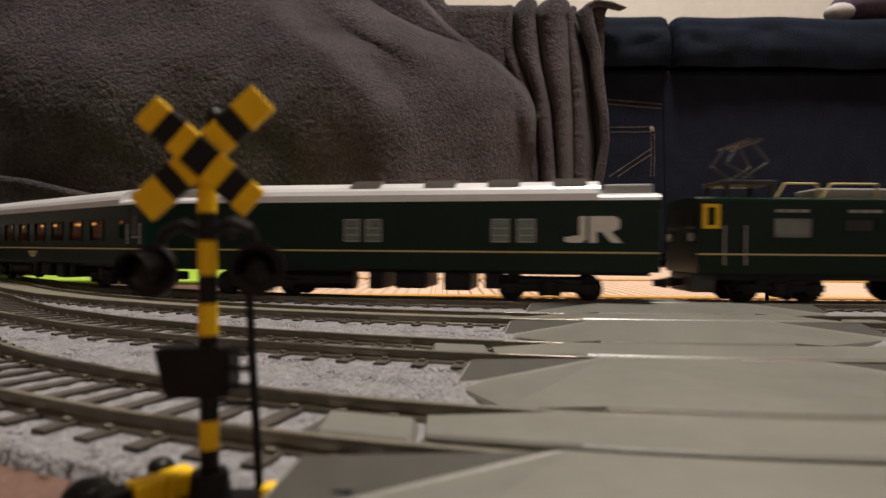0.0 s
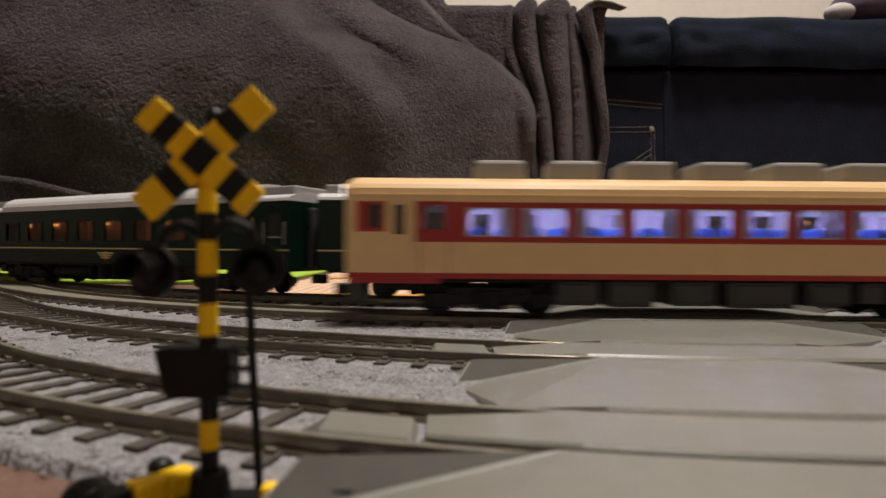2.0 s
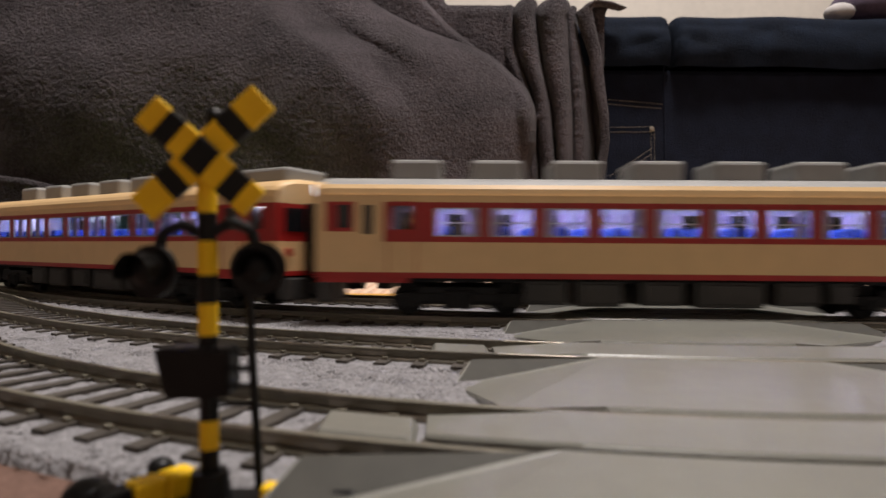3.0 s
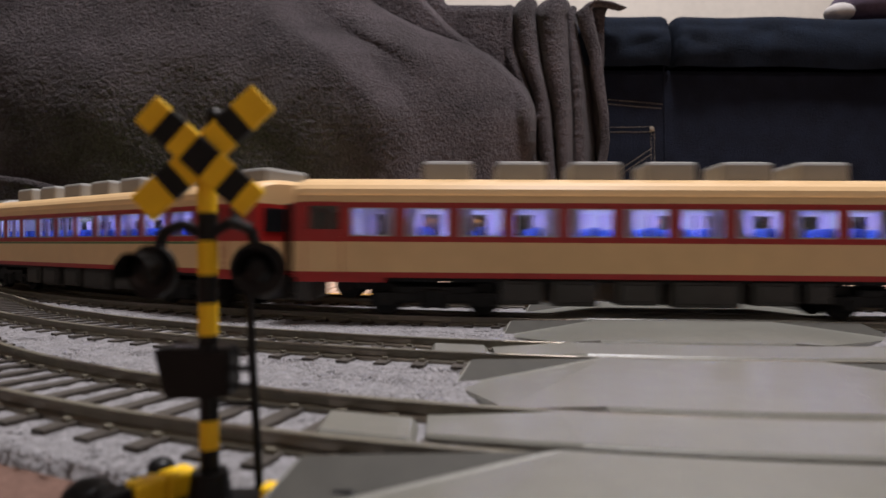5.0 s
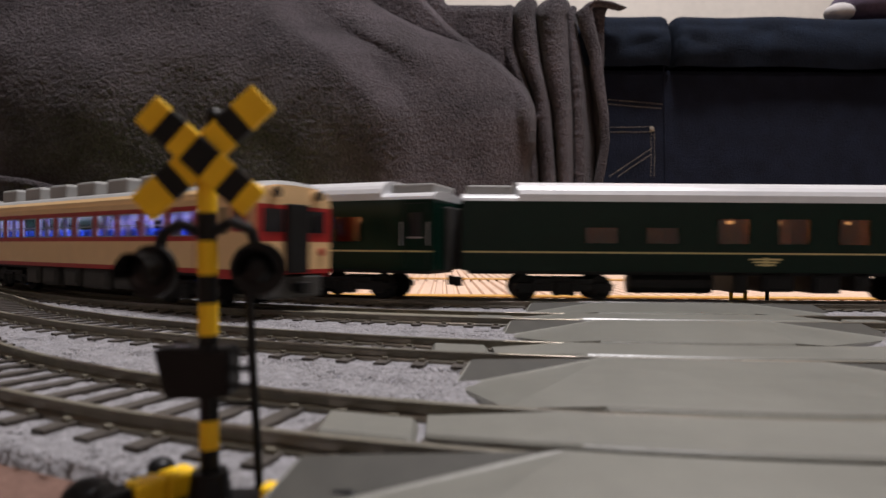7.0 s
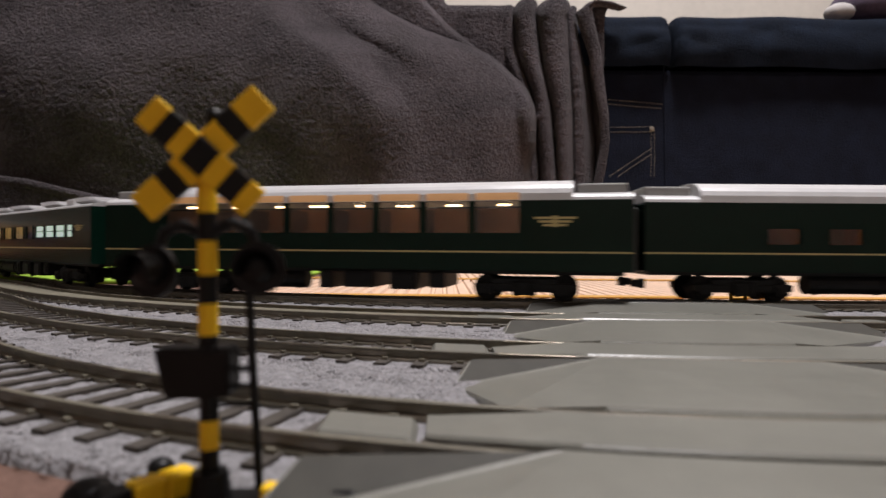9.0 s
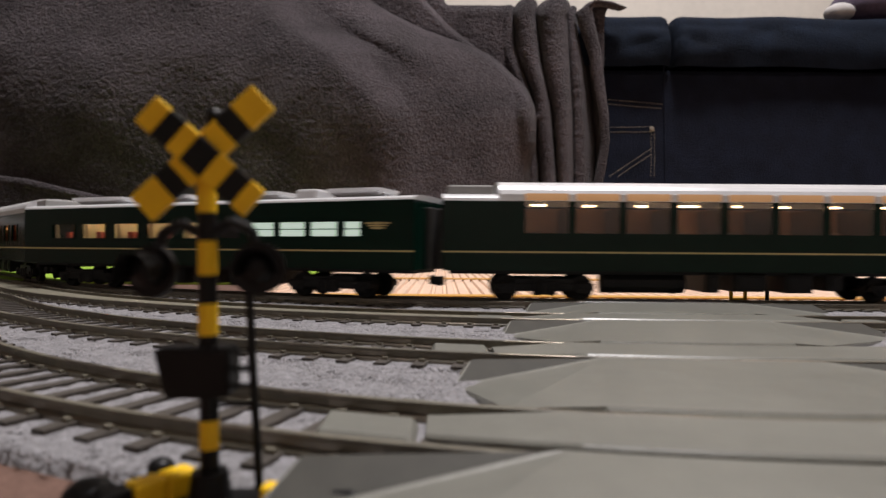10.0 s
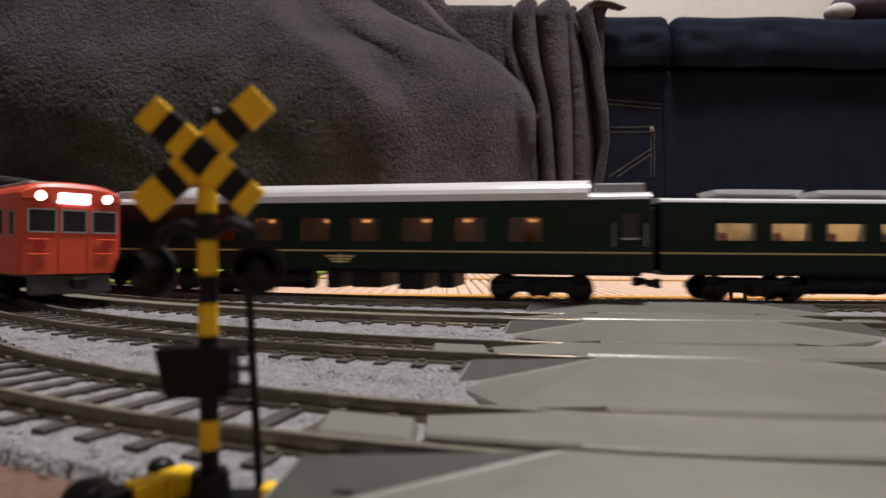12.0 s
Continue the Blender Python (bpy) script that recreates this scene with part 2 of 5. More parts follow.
def build_track(line, reach_l, reach_r):
    root = empty("railway_track", "model railway track with nickel rails on brown sleepers", "railway track", "railway tracks")
    prof = [(-1.35, -3.6), (-1.3, -2.2), (-0.9, -1.9), (-0.4, -1.7), (-0.4, -0.7), (-0.75, -0.5), (-0.75, -0.08), (-0.6, 0.0), (0.6, 0.0),
            (0.75, -0.08), (0.75, -0.5), (0.4, -0.7), (0.4, -1.7), (0.9, -1.9), (1.3, -2.2), (1.35, -3.6)]
    for off in (-9.0, 9.0):
        bm = bmesh.new()
        rings, s = [], -reach_l
        while s <= reach_r:
            rings.append([rail_point(line, s, off + u * 0.75, v) for u, v in prof])
            s += 8.0 if -500 < s < 300 else 25.0
        loft(bm, rings)
        for i, f in enumerate(bm.faces):
            f.material_index = 0 if 4 <= i % 13 <= 8 else 1
        part("rail", bm, [M["rail"], M["rail_side"]], root)
    if line == "b":
        bm = bmesh.new()
        rings = []
        for q in range(60):
            s = -520.0 + q * 7.9
            rings.append([rail_point(line, s, o, z) for o, z in ((-8.0, -2.6), (-7.8, -1.3), (7.8, -1.3), (8.0, -2.6))])
        loft(bm, rings)
        part("track_infill", bm, M["infill"], root, "olive plastic infill between the rails")
    # sleepers with rail clips
    bm = bmesh.new()
    box(bm, -1.35, 1.35, -14.6, 14.6, -4.4, -2.25, 0)
    for o in (-9, 9):
        for d in (-1.7, 1.7):
            box(bm, -0.7, 0.7, o + d - 0.4, o + d + 0.4, -2.3, -1.65, 1)
    first = part("sleeper", bm, [M["sleeper"], M["rail_side"]], root)
    far = bmesh.new()
    s, n = -reach_l, 0
    spacing = 8.2
    while s <= reach_r:
        x, y, h = along(line, s)
        if -480 < s < 230:
            ob = first
            if n:
                ob = new("sleeper", first.data)
                ob.parent = root
            ob.matrix_basis = pose(x * K, y * K, RAIL, 0, 0, h + random.uniform(-1, 1))
            n += 1
        else:
            vs = box(far, -1.35, 1.35, -14.6, 14.6, -4.4, -2.25)
            bmesh.ops.transform(far, matrix=pose(x, y, 9, 0, 0, h), verts=vs)
        s += spacing
    part("sleepers", far, M["sleeper"], root, kind="stuff")
    return root


def build_ballast():
    """One sheet of pale ballast under the four lines, with loose grains."""
    rng = random.Random(4)
    bm = bmesh.new()
    rings = []
    n = 150
    s = -620.0
    while s < 420:
        near = rail_point("d", s, -21.5 + 0.8 * math.sin(s / 23), 0)
        far = rail_point("a", s * 1.25, 24, 0)
        row = []
        for i in range(n):
            t = (i / (n - 1)) ** 1.2
            x = near[0] + (far[0] - near[0]) * t
            y = near[1] + (far[1] - near[1]) * t
            edge = min(1.0, i / 2, (n - 1 - i) / 4)
            z = 0.3 + (5.85 + 0.8 * (noise.noise((x / 1.9, y / 1.9, 0)) * 0.55 + noise.noise((x / 9, y / 9, 3)) * 0.4)) * edge
            row.append((x, y, z))
        rings.append(row)
        s += 2.6 if -330 < s < 60 else 9.0
    loft(bm, rings)
    part("ballast_bed", bm, M["ballast"], kind="structure", label="pale grey granular ballast bed between the tracks", smooth=True)
    # loose grains
    shapes = [(1, 0, 0), (-1, 0, 0), (0, 1, 0), (0, -1, 0), (0, 0, 1), (0, 0, -1)]
    tri = [(0, 2, 4), (2, 1, 4), (1, 3, 4), (3, 0, 4), (2, 0, 5), (1, 2, 5), (3, 1, 5), (0, 3, 5)]
    vs, fs = [], []
    for line, o0, o1, cnt in (("d", -20.5, -15, 3000), ("d", 15, 46, 9500), ("c", 15, 47, 8000), ("d", -8, 8, 900)):
        for _ in range(cnt):
            x, y, z = rail_point(line, rng.uniform(-330, 0 if o0 > 0 else -20), rng.uniform(o0, o1), -2.95)
            r = rng.uniform(0.2, 0.42)
            b = len(vs)
            for p in shapes:
                q = [c * r * rng.uniform(0.6, 1.15) for c in p]
                vs.append(((x + q[0]) * K, (y + q[1]) * K, (z + q[2] * 0.8 + 0.05) * K))
            fs += [(a + b, c + b, d + b) for a, c, d in tri]
    me = bpy.data.meshes.new("ballast_grains")
    me.from_pydata(vs, [], fs)
    me.materials.append(M["grain"])
    for p in me.polygons:
        p.use_smooth = True
    tagged(new("ballast_grains", me), label="loose pale grey ballast stones between the tracks", category="ballast", kind="stuff")


# road over the tracks: left and right edge lines in plan
def road_edge(side, y):
    return (2.3 + 0.253 * y) if side < 0 else (30.0 + 0.385 * y)


def arc_y(line, off, x):
    x0, y0, r = LINES[line]
    rr = r - off
    if x > x0:
        return y0 + off
    return y0 + r - math.sqrt(max(1.0, rr * rr - (x - x0) ** 2))


def road_plate(line_near, line_far, off_near, off_far, wing, foot, drop, top, shift, label):
    """Raised road plate between two tracks: flat deck, and a folded wing at each end that falls towards the near rail."""
    bm = bmesh.new()
    zt = 9 + top

    def corner(side, far):
        x = 40.0
        for _ in range(12):
            y = arc_y(line_far, off_far, x) if far else arc_y(line_near, off_near, x)
            x = road_edge(side, y) + shift
        return x, y
    lf, ln = corner(-1, True), corner(-1, False)
    rf, rn = corner(1, True), corner(1, False)
    rows = []
    n = 16
    for i in range(n + 1):
        t = i / n
        xn, xf = ln[0] + (rn[0] - ln[0]) * t, lf[0] + (rf[0] - lf[0]) * t
        yn, yf = arc_y(line_near, off_near, xn), arc_y(line_far, off_far, xf)
        rows.append([(xn, yn, zt - 0.9), (xn, yn + 0.7, zt), (xf, yf - 0.7, zt), (xf, yf, zt - 0.6)])
    loft(bm, rows)

    def face(pts, mat=0):
        bm.faces.new([bm.verts.new(p) for p in pts]).material_index = mat
    for s, f, c in ((-1, lf, ln), (1, rf, rn)):
        F, N = (f[0], f[1] - 0.7, zt), (c[0], c[1] + 0.7, zt)
        fx = f[0] + s * wing
        fy = f[1] - 1.5
        ef = (fx, fy - 0.7, zt - 0.1)
        ex = fx + s * 2.5
        el = (ex, fy - drop * 0.4, zt - 3.4)
        dd = (fx + s * 3.6, fy - drop, zt - 3.6)
        nx = c[0] + s * foot
        nl = (nx, c[1] + 2.2, zt - 0.8)
        # both slopes take the darker colour, standing in for their shade
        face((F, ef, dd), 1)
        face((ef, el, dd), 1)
        face((F, dd, nl))
        face((F, nl, N))
        face((ef, (fx, fy, zt - 0.6), (ex + s * 0.8, fy - 1, zt - 3.8), el))
        # low wedge beside the rail
        wx = nx + s * 19
        wy = arc_y(line_near, off_near, wx)
        a, b = nx - s * 2, wx
        ya = arc_y(line_near, off_near, a)
        tip = (a, ya, zt - 0.9)
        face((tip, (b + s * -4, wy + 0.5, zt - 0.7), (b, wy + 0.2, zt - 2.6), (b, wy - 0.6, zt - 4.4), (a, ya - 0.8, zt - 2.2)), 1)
        face((tip, (b + s * -4, wy + 0.5, zt - 0.7), (b + s * -4, wy + 3.5, zt - 1.4)))
    bmesh.ops.remove_doubles(bm, verts=bm.verts, dist=0.02)
    # edges down to the bed
    rim = [e for e in bm.edges if len(e.link_faces) == 1]
    ext = bmesh.ops.extrude_edge_only(bm, edges=rim)
    for v in [g for g in ext["geom"] if isinstance(g, bmesh.types.BMVert)]:
        v.co.z = min(v.co.z, 9 - 3.4) - 0.8
    bmesh.ops.recalc_face_normals(bm, faces=bm.faces)
    bmesh.ops.bevel(bm, geom=[e for e in bm.edges if e.calc_face_angle(0) > 0.12], offset=0.3, segments=2, affect="EDGES")
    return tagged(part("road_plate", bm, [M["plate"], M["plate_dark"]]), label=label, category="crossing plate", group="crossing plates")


def rail_panel(line, x0, x1, taper, half=7.9, block=7.6):
    """Panel between the rails of one track, pointed at its ends, with a block before its tip."""
    root = empty("rail_panel", "grey-green plastic crossing panel between the rails", "crossing plate", "crossing panels")

    def strip(name, xa, xb, tp, lift, near, far, pinch):
        bm = bmesh.new()
        rows = []
        n = 40
        for i in range(n + 1):
            x = xa + (xb - xa) * i / n
            e = max(0.0, min(1.0, (x - xa) / tp, (xb - x) / tp))
            z = 9 - 2.4 + (lift + 2.4) * (0.35 + 0.65 * e)
            ya, yb = arc_y(line, -near + pinch * (1 - e), x), arc_y(line, far, x)
            rows.append([(x, ya, 9 - 4.2), (x, ya + 0.05, z - 0.4), (x, ya + 0.5, z), (x, yb - 0.5, z), (x, yb - 0.05, z - 0.4), (x, yb, 9 - 4.2)])
        vs, _ = loft(bm, rows)
        bm.faces.new(vs[0]), bm.faces.new(vs[-1])
        bmesh.ops.recalc_face_normals(bm, faces=bm.faces)
        part(name, bm, M["plate"], root)
    strip("panel", x0, x1, taper, 0.3, half, 7.9, 5.0)
    strip("end_block", x0 - 14.5, x0 - 1.2, 0.8, -1.0, block, min(block, 7.6), 0.4)
    strip("end_block", x1 + 1.2, x1 + 14.5, 0.8, -1.0, block, min(block, 7.6), 0.4)


def build_crossing():
    lab = "grey-green plastic level crossing plate with sloped ends"
    road_plate("b", "a", 10.4, -10.4, 28, 9, 9, 0.3, 0, lab)
    road_plate("c", "b", 10.4, -10.4, 28, 9, 11, 0.3, 0, lab)
    road_plate("d", "c", 10.4, -10.4, 27, 14, 9.5, 0.2, 0, lab)
    road_plate("d", "d", -46.0, -10.6, 27, 14, 9, 1.4, -5, lab)
    for line, x0, x1, half, block in (("a", 40, 140, 7.9, 7.6), ("b", 26, 134, 7.9, 7.6), ("c", 12, 118, 7.9, 7.6), ("d", -2, 100, 6.2, 4.6)):
        rail_panel(line, x0, x1, 18, half, block)


# ================= rolling stock =================
def side_wall(bm, x0, x1, bands, holes, y, thick, xcuts=(), zcuts=(), inner=None):
    """Wall in the x, z plane at y with rectangular holes; bands: (z0, z1, material)."""
    xs = sorted({x0, x1, *xcuts, *[h[0] for h in holes], *[h[1] for h in holes]})
    zs = sorted({*zcuts, *[b[0] for b in bands], *[b[1] for b in bands], *[h[2] for h in holes], *[h[3] for h in holes]})
    for yy in (y, y + thick):
        grid = {}
        for i, x in enumerate(xs):
            for j, z in enumerate(zs):
                grid[i, j] = bm.verts.new((x, yy, z))
        for i in range(len(xs) - 1):
            for j in range(len(zs) - 1):
                cx, cz = (xs[i] + xs[i + 1]) / 2, (zs[j] + zs[j + 1]) / 2
                if any(h[0] < cx < h[1] and h[2] < cz < h[3] for h in holes):
                    continue
                f = bm.faces.new((grid[i, j], grid[i + 1, j], grid[i + 1, j + 1], grid[i, j + 1]))
                f.material_index = next((b[2] for b in bands if b[0] <= cz <= b[1]), 0)
                if inner is not None and yy != y:
                    f.material_index = inner
    for h in holes:
        c = [(h[0], h[2]), (h[1], h[2]), (h[1], h[3]), (h[0], h[3])]
        for (xa, za), (xb, zb) in zip(c, c[1:] + c[:1]):
            f = bm.faces.new([bm.verts.new(p) for p in ((xa, y, za), (xb, y, zb), (xb, y + thick, zb), (xa, y + thick, za))])
            f.material_index = h[4] if len(h) > 4 else 0
    loose = [v for v in bm.verts if not v.link_faces]
    bmesh.ops.delete(bm, geom=loose, context="VERTS")
    bmesh.ops.remove_doubles(bm, verts=bm.verts, dist=0.01)


def roof_profile(half, z0, z1, n=14, flat=2.6):
    pts = []
    for i in range(n + 1):
        a = math.pi * i / n
        c, s = math.cos(a), math.sin(a)
        pts.append((-half * math.copysign(abs(c) ** (2 / flat), c), z0 + (z1 - z0) * abs(s) ** (2 / flat)))
    return pts


def roof(bm, x0, x1, half, z0, z1, mat=0, edge=None, dip=0.0):
    pts = roof_profile(half, z0, z1)
    rings = []
    for x, k in ((x0, dip), (x0 + 1.2, dip * 0.3), (x0 + 3, 0), (x1 - 3, 0), (x1 - 1.2, dip * 0.3), (x1, dip)):
        rings.append([(x, y * (1 - 0.02 * (k > 0)), z0 + (z - z0) * (1 - k)) for y, z in pts])
    vs, fs = loft(bm, rings)
    for r in (vs[0], vs[-1]):
        bm.faces.new(r)
    for f in fs:
        f.material_index = mat
        if edge is not None and f.calc_center_median().z < z0 + edge[0]:
            f.material_index = edge[1]
    bmesh.ops.recalc_face_normals(bm, faces=bm.faces)


def bogie(parent, x, mat, base=33.0, wheel_r=5.4):
    ob = new("bogie")
    ob.parent = parent
    bm = bmesh.new()
    for y in (-12.5, 12.5):
        s = 1 if y > 0 else -1
        box(bm, -base / 2 - 5, base / 2 + 5, y - 1.2, y + 1.2, 4.5, 7.5, bevel=0.4)
        for xx in (-base / 2, base / 2):
            box(bm, xx - 3.2, xx + 3.2, y - 1.8, y + 1.8, 2.8, 7.8, bevel=0.5)
            cyl(bm, (xx, y - 2.4, 5.0), (xx, y + 2.4, 5.0), 1.5, 10)
        box(bm, -5, 5, y - 1.9, y + 1.9, 2.6, 8.6, bevel=0.6)
        box(bm, -base / 2 + 3, base / 2 - 3, y - 0.9, y + 0.9, 4.0, 9.6, bevel=0.3)
        for xx in (-3, 3):
            cyl(bm, (xx, y + s * 1.6, 2.4), (xx, y + s * 1.6, 7.6), 1.3, 10)
    box(bm, -4, 4, -12, 12, 5, 9.5)
    fr = part("bogie_frame", bm, mat, ob)
    for xx in (-base / 2, base / 2):
        w = new("wheelset")
        w.parent = ob
        bm = bmesh.new()
        for y in (-8.9, 8.9):
            s = 1 if y > 0 else -1
            cyl(bm, (0, y - 1.2, 0), (0, y + 1.2, 0), wheel_r, 24)
            cyl(bm, (0, y - s * 1.2, 0), (0, y - s * 1.9, 0), wheel_r + 0.5, 24)
        cyl(bm, (0, -9, 0), (0, 9, 0), 1.0, 8)
        bmesh.ops.translate(bm, vec=(xx, 0, wheel_r), verts=bm.verts)
        w.name = "axle_pivot"
        bpy.data.objects.remove(w)
        part("wheelset", bm, M["under"], ob)
    ob.location = (x * K, 0, 0)
    return ob


def coupler(parent, x, s, mat):
    bm = bmesh.new()
    box(bm, min(x, x + s * 5), max(x, x + s * 5), -1.4, 1.4, 6.5, 9.5, bevel=0.4)
    box(bm, min(x + s * 3, x + s * 6), max(x + s * 3, x + s * 6), -2.4, 2.4, 6.0, 10, bevel=0.5)
    part("coupler", bm, mat, parent)


def pane(parent, x0, x1, z0, z1, y, mat, frame_mat=None, bar=None):
    bm = bmesh.new()
    box(bm, x0 - 0.2, x1 + 0.2, y, y + 0.35, z0 - 0.2, z1 + 0.2)
    ob = part("window_pane", bm, mat, parent)
    ob.visible_shadow = False
    if frame_mat:
        bm = bmesh.new()
        t = 0.45
        for a, b, c, d in ((x0, x1, z0, z0 + t), (x0, x1, z1 - t, z1), (x0, x0 + t, z0, z1), (x1 - t, x1, z0, z1)):
            box(bm, a, b, y - 0.75, y - 0.05, c, d)
        for zb in (bar or ()):
            box(bm, x0, x1, y - 0.6, y - 0.05, zb - 0.2, zb + 0.2)
        part("window_frame", bm, frame_mat, ob)
    return ob


def underfloor(parent, spec, mat):
    """Boxes and tanks under the floor: (x0, x1, z0, z1, kind)."""
    for x0, x1, z0, z1, kind in spec:
        bm = bmesh.new()
        if kind == "tank":
            cyl(bm, (x0, -9, (z0 + z1) / 2), (x1, -9, (z0 + z1) / 2), (z1 - z0) / 2, 16)
            cyl(bm, (x0 + 4, -9, (z0 + z1) / 2), (x0 + 5, -9, (z0 + z1) / 2), (z1 - z0) / 2 + 0.4, 16)
            cyl(bm, (x1 - 5, -9, (z0 + z1) / 2), (x1 - 4, -9, (z0 + z1) / 2), (z1 - z0) / 2 + 0.4, 16)
        else:
            box(bm, x0, x1, -14.5, 14.5, z0, z1, bevel=0.5)
            box(bm, x0 + 1.5, x1 - 1.5, -15.1, -14.4, z0 + 1.2, z1 - 1.2, bevel=0.2)
        part("underfloor_box" if kind != "tank" else "underfloor_tank", bm, mat, parent)


def cream_car(label, length, cab, windows, roof_units, grey_roof=False, green_line=False, tail=False, lit=True):
    root = empty("diesel_railcar", label, "train car", "cream and red railcars")
    h = length / 2
    W = 17.8
    z0, z1 = 12.6, 39.2
    body = new("body")
    body.parent = root
    holes = [(x - w / 2, x + w / 2, 26.0, 35.2, 1) for x, w, k in windows]
    doors = []
    cab_holes = []
    for sx, c in ((-1, cab[0]), (1, cab[1])):
        spans = ((24.5, 31.5), ) if c else ((7, 14), (19, 27)) if sx > 0 else ((5, 15), )
        for a, b in spans:
            a, b = sorted((sx * (h - a), sx * (h - b)))
            doors.append((a, b))
            holes.append((a, b, 28.2, 35.8, 1))
        if c:
            for a, b, zl in ((6.8, 11.4, 28.6), (15.2, 18.6, 26.6)):
                a, b = sorted((sx * (h - a), sx * (h - b)))
                cab_holes.append((a, b, zl, 36.0, 1 if zl > 28 else 0))
    bands = [(z0, 14.4, 1), (14.4, 24.2, 0), (24.2, 37.0, 1), (37.0, z1, 0)]
    xcuts = [sx * (h - d) for sx in (-1, 1) for d in (3.2, 12.6, 22.0)]
    for sy in (1, -1):
        bm = bmesh.new()
        side_wall(bm, -h, h, bands, holes + cab_holes, -W, 0.8, xcuts, (27.4,), inner=2)
        for f in bm.faces:
            c = f.calc_center_median()
            d = h - abs(c.x)
            if f.material_index == 1 and c.z > 15 and cab[0 if c.x < 0 else 1]:
                if 12.6 < d < 22.0 or d < 3.2 or (d < 12.6 and c.z < 27.4):
                    f.material_index = 0
        if sy < 0:
            bmesh.ops.scale(bm, vec=(1, -1, 1), verts=bm.verts)
            bmesh.ops.reverse_faces(bm, faces=bm.faces)
        part("side_wall", bm, [M["cream"], M["red"], M["inner"]], body)
    # drooped skirt ends
    for sx in (-1, 1):
        for sy in (-1, 1):
            bm = bmesh.new()
            box(bm, min(sx * (h - 1), sx * (h - 30)), max(sx * (h - 1), sx * (h - 30)), min(sy * (W + 0.05), sy * (W - 0.9)), max(sy * (W + 0.05), sy * (W - 0.9)), 11.0, 12.9, bevel=0.3)
            part("skirt", bm, M["red"], body)
    if green_line:
        bm = bmesh.new()
        box(bm, -h + 24, h - 24, -W - 0.1, -W, 23.2, 24.1)
        part("green_line", bm, M["green_line"], body, "thin green painted line")
    for a, b, zl, zh, _ in cab_holes:
        pane(root, a, b, zl, zh, -W + 0.35, M["dark_glass"])
    for sx, c in ((-1, cab[0]), (1, cab[1])):
        if c:
            for ya in (-10, 10):
                bm = bmesh.new()
                cyl(bm, (sx * (h - 1), ya, 41.2), (sx * (h + 1.6), ya, 41.2), 2.2, 18)
                hd = part("headlight", bm, M["cream"], body)
                bm = bmesh.new()
                cyl(bm, (sx * (h + 1.6), ya, 41.2), (sx * (h + 2.0), ya, 41.2), 1.9, 18)
                part("lens", bm, M["cab_glow" if sx < 0 or not tail else "dark_glass"], hd, "" if tail else "glowing white headlight")
    # roof
    bm = bmesh.new()
    roof(bm, -h, h, W, z1, 46.0, mat=1 if grey_roof else 0, edge=(4.0, 0), dip=0.25)
    part("roof", bm, [M["cream"], M["roof_grey"]], body)
    # ends
    for sx in (-1, 1):
        bm = bmesh.new()
        x = sx * h
        box(bm, min(x, x - sx), max(x, x - sx), -W + 0.1, W - 0.1, z0, 24.2, 0)
        box(bm, min(x, x - sx), max(x, x - sx), -W + 0.1, W - 0.1, 24.2, 37, 1)
        box(bm, min(x, x - sx), max(x, x - sx), -W + 0.1, W - 0.1, 37, z1, 0)
        box(bm, min(x, x + sx * 0.15), max(x, x + sx * 0.15), -W + 0.2, W - 0.2, z0, 14.2, 1)
        part("end_wall", bm, [M["cream"], M["red"]], body)
        for ya in (-14.5, 5.5):
            bm = bmesh.new()
            box(bm, min(x, x + sx * 0.3), max(x, x + sx * 0.3), ya, ya + 9, 27.5, 35.5, bevel=0.1)
            part("end_window", bm, M["dark_glass"], body)
        bm = bmesh.new()
        box(bm, min(x, x + sx * 2.2), max(x, x + sx * 2.2), -5, 5, 13, 37.5, bevel=0.5)
        part("gangway", bm, M["under"], body)
        for ya in (-13, 13):
            bm = bmesh.new()
            cyl(bm, (x, ya, 20.5), (x + sx * 0.8, ya, 20.5), 1.5, 14)
            part("marker_lamp", bm, M["red"], body)
        bm = bmesh.new()
        box(bm, min(x - sx * 5, x + sx * 0.5), max(x - sx * 5, x + sx * 0.5), -13, 13, 4.2, 12, bevel=0.8)
        part("snow_plough", bm, M["under_grey"], root)
        coupler(root, x, sx, M["under"])
    # windows
    for x, w, k in windows:
        for yy in (-W + 0.35, W - 0.7):
            pane(root, x - w / 2, x + w / 2, 26.0, 35.2, yy, M["glass"], M["frame"] if yy < 0 else None, bar=(30.4,) if k else None)
    for a, b in doors:
        pane(root, a, b, 28.2, 35.8, -W + 0.35, M["smoke"])
        a, b = a - 1.2, b + 1.2
        bm = bmesh.new()
        for xx in (a, b):
            box(bm, xx - 0.15, xx + 0.15, -W - 0.2, -W, 13.5, 37, 0)
        box(bm, a, b, -W - 0.2, -W, 36.8, 37.1)
        part("door_seam", bm, M["red"], body)
    # rain gutter and hand rails
    bm = bmesh.new()
    box(bm, -h + 2, h - 2, -W - 0.35, -W, 38.8, 39.3)
    part("gutter", bm, M["cream"], body)
    for xx in (-h + 15.5, -h + 29, h - 29, h - 15.5):
        for zz in (17.5, 22.5):
            bm = bmesh.new()
            box(bm, xx - 2, xx + 2, -W - 0.5, -W, zz, zz + 0.45)
            part("step_plate", bm, M["cream"], body)
    # interior
    bm = bmesh.new()
    box(bm, -h + 2, h - 2, -16.5, 16.5, 13.5, 15.0)
    part("interior_floor", bm, M["under_grey"], root)
    bm = bmesh.new()
    box(bm, -h + 28, h - 28, -2.0, 2.0, 37.2, 37.9)
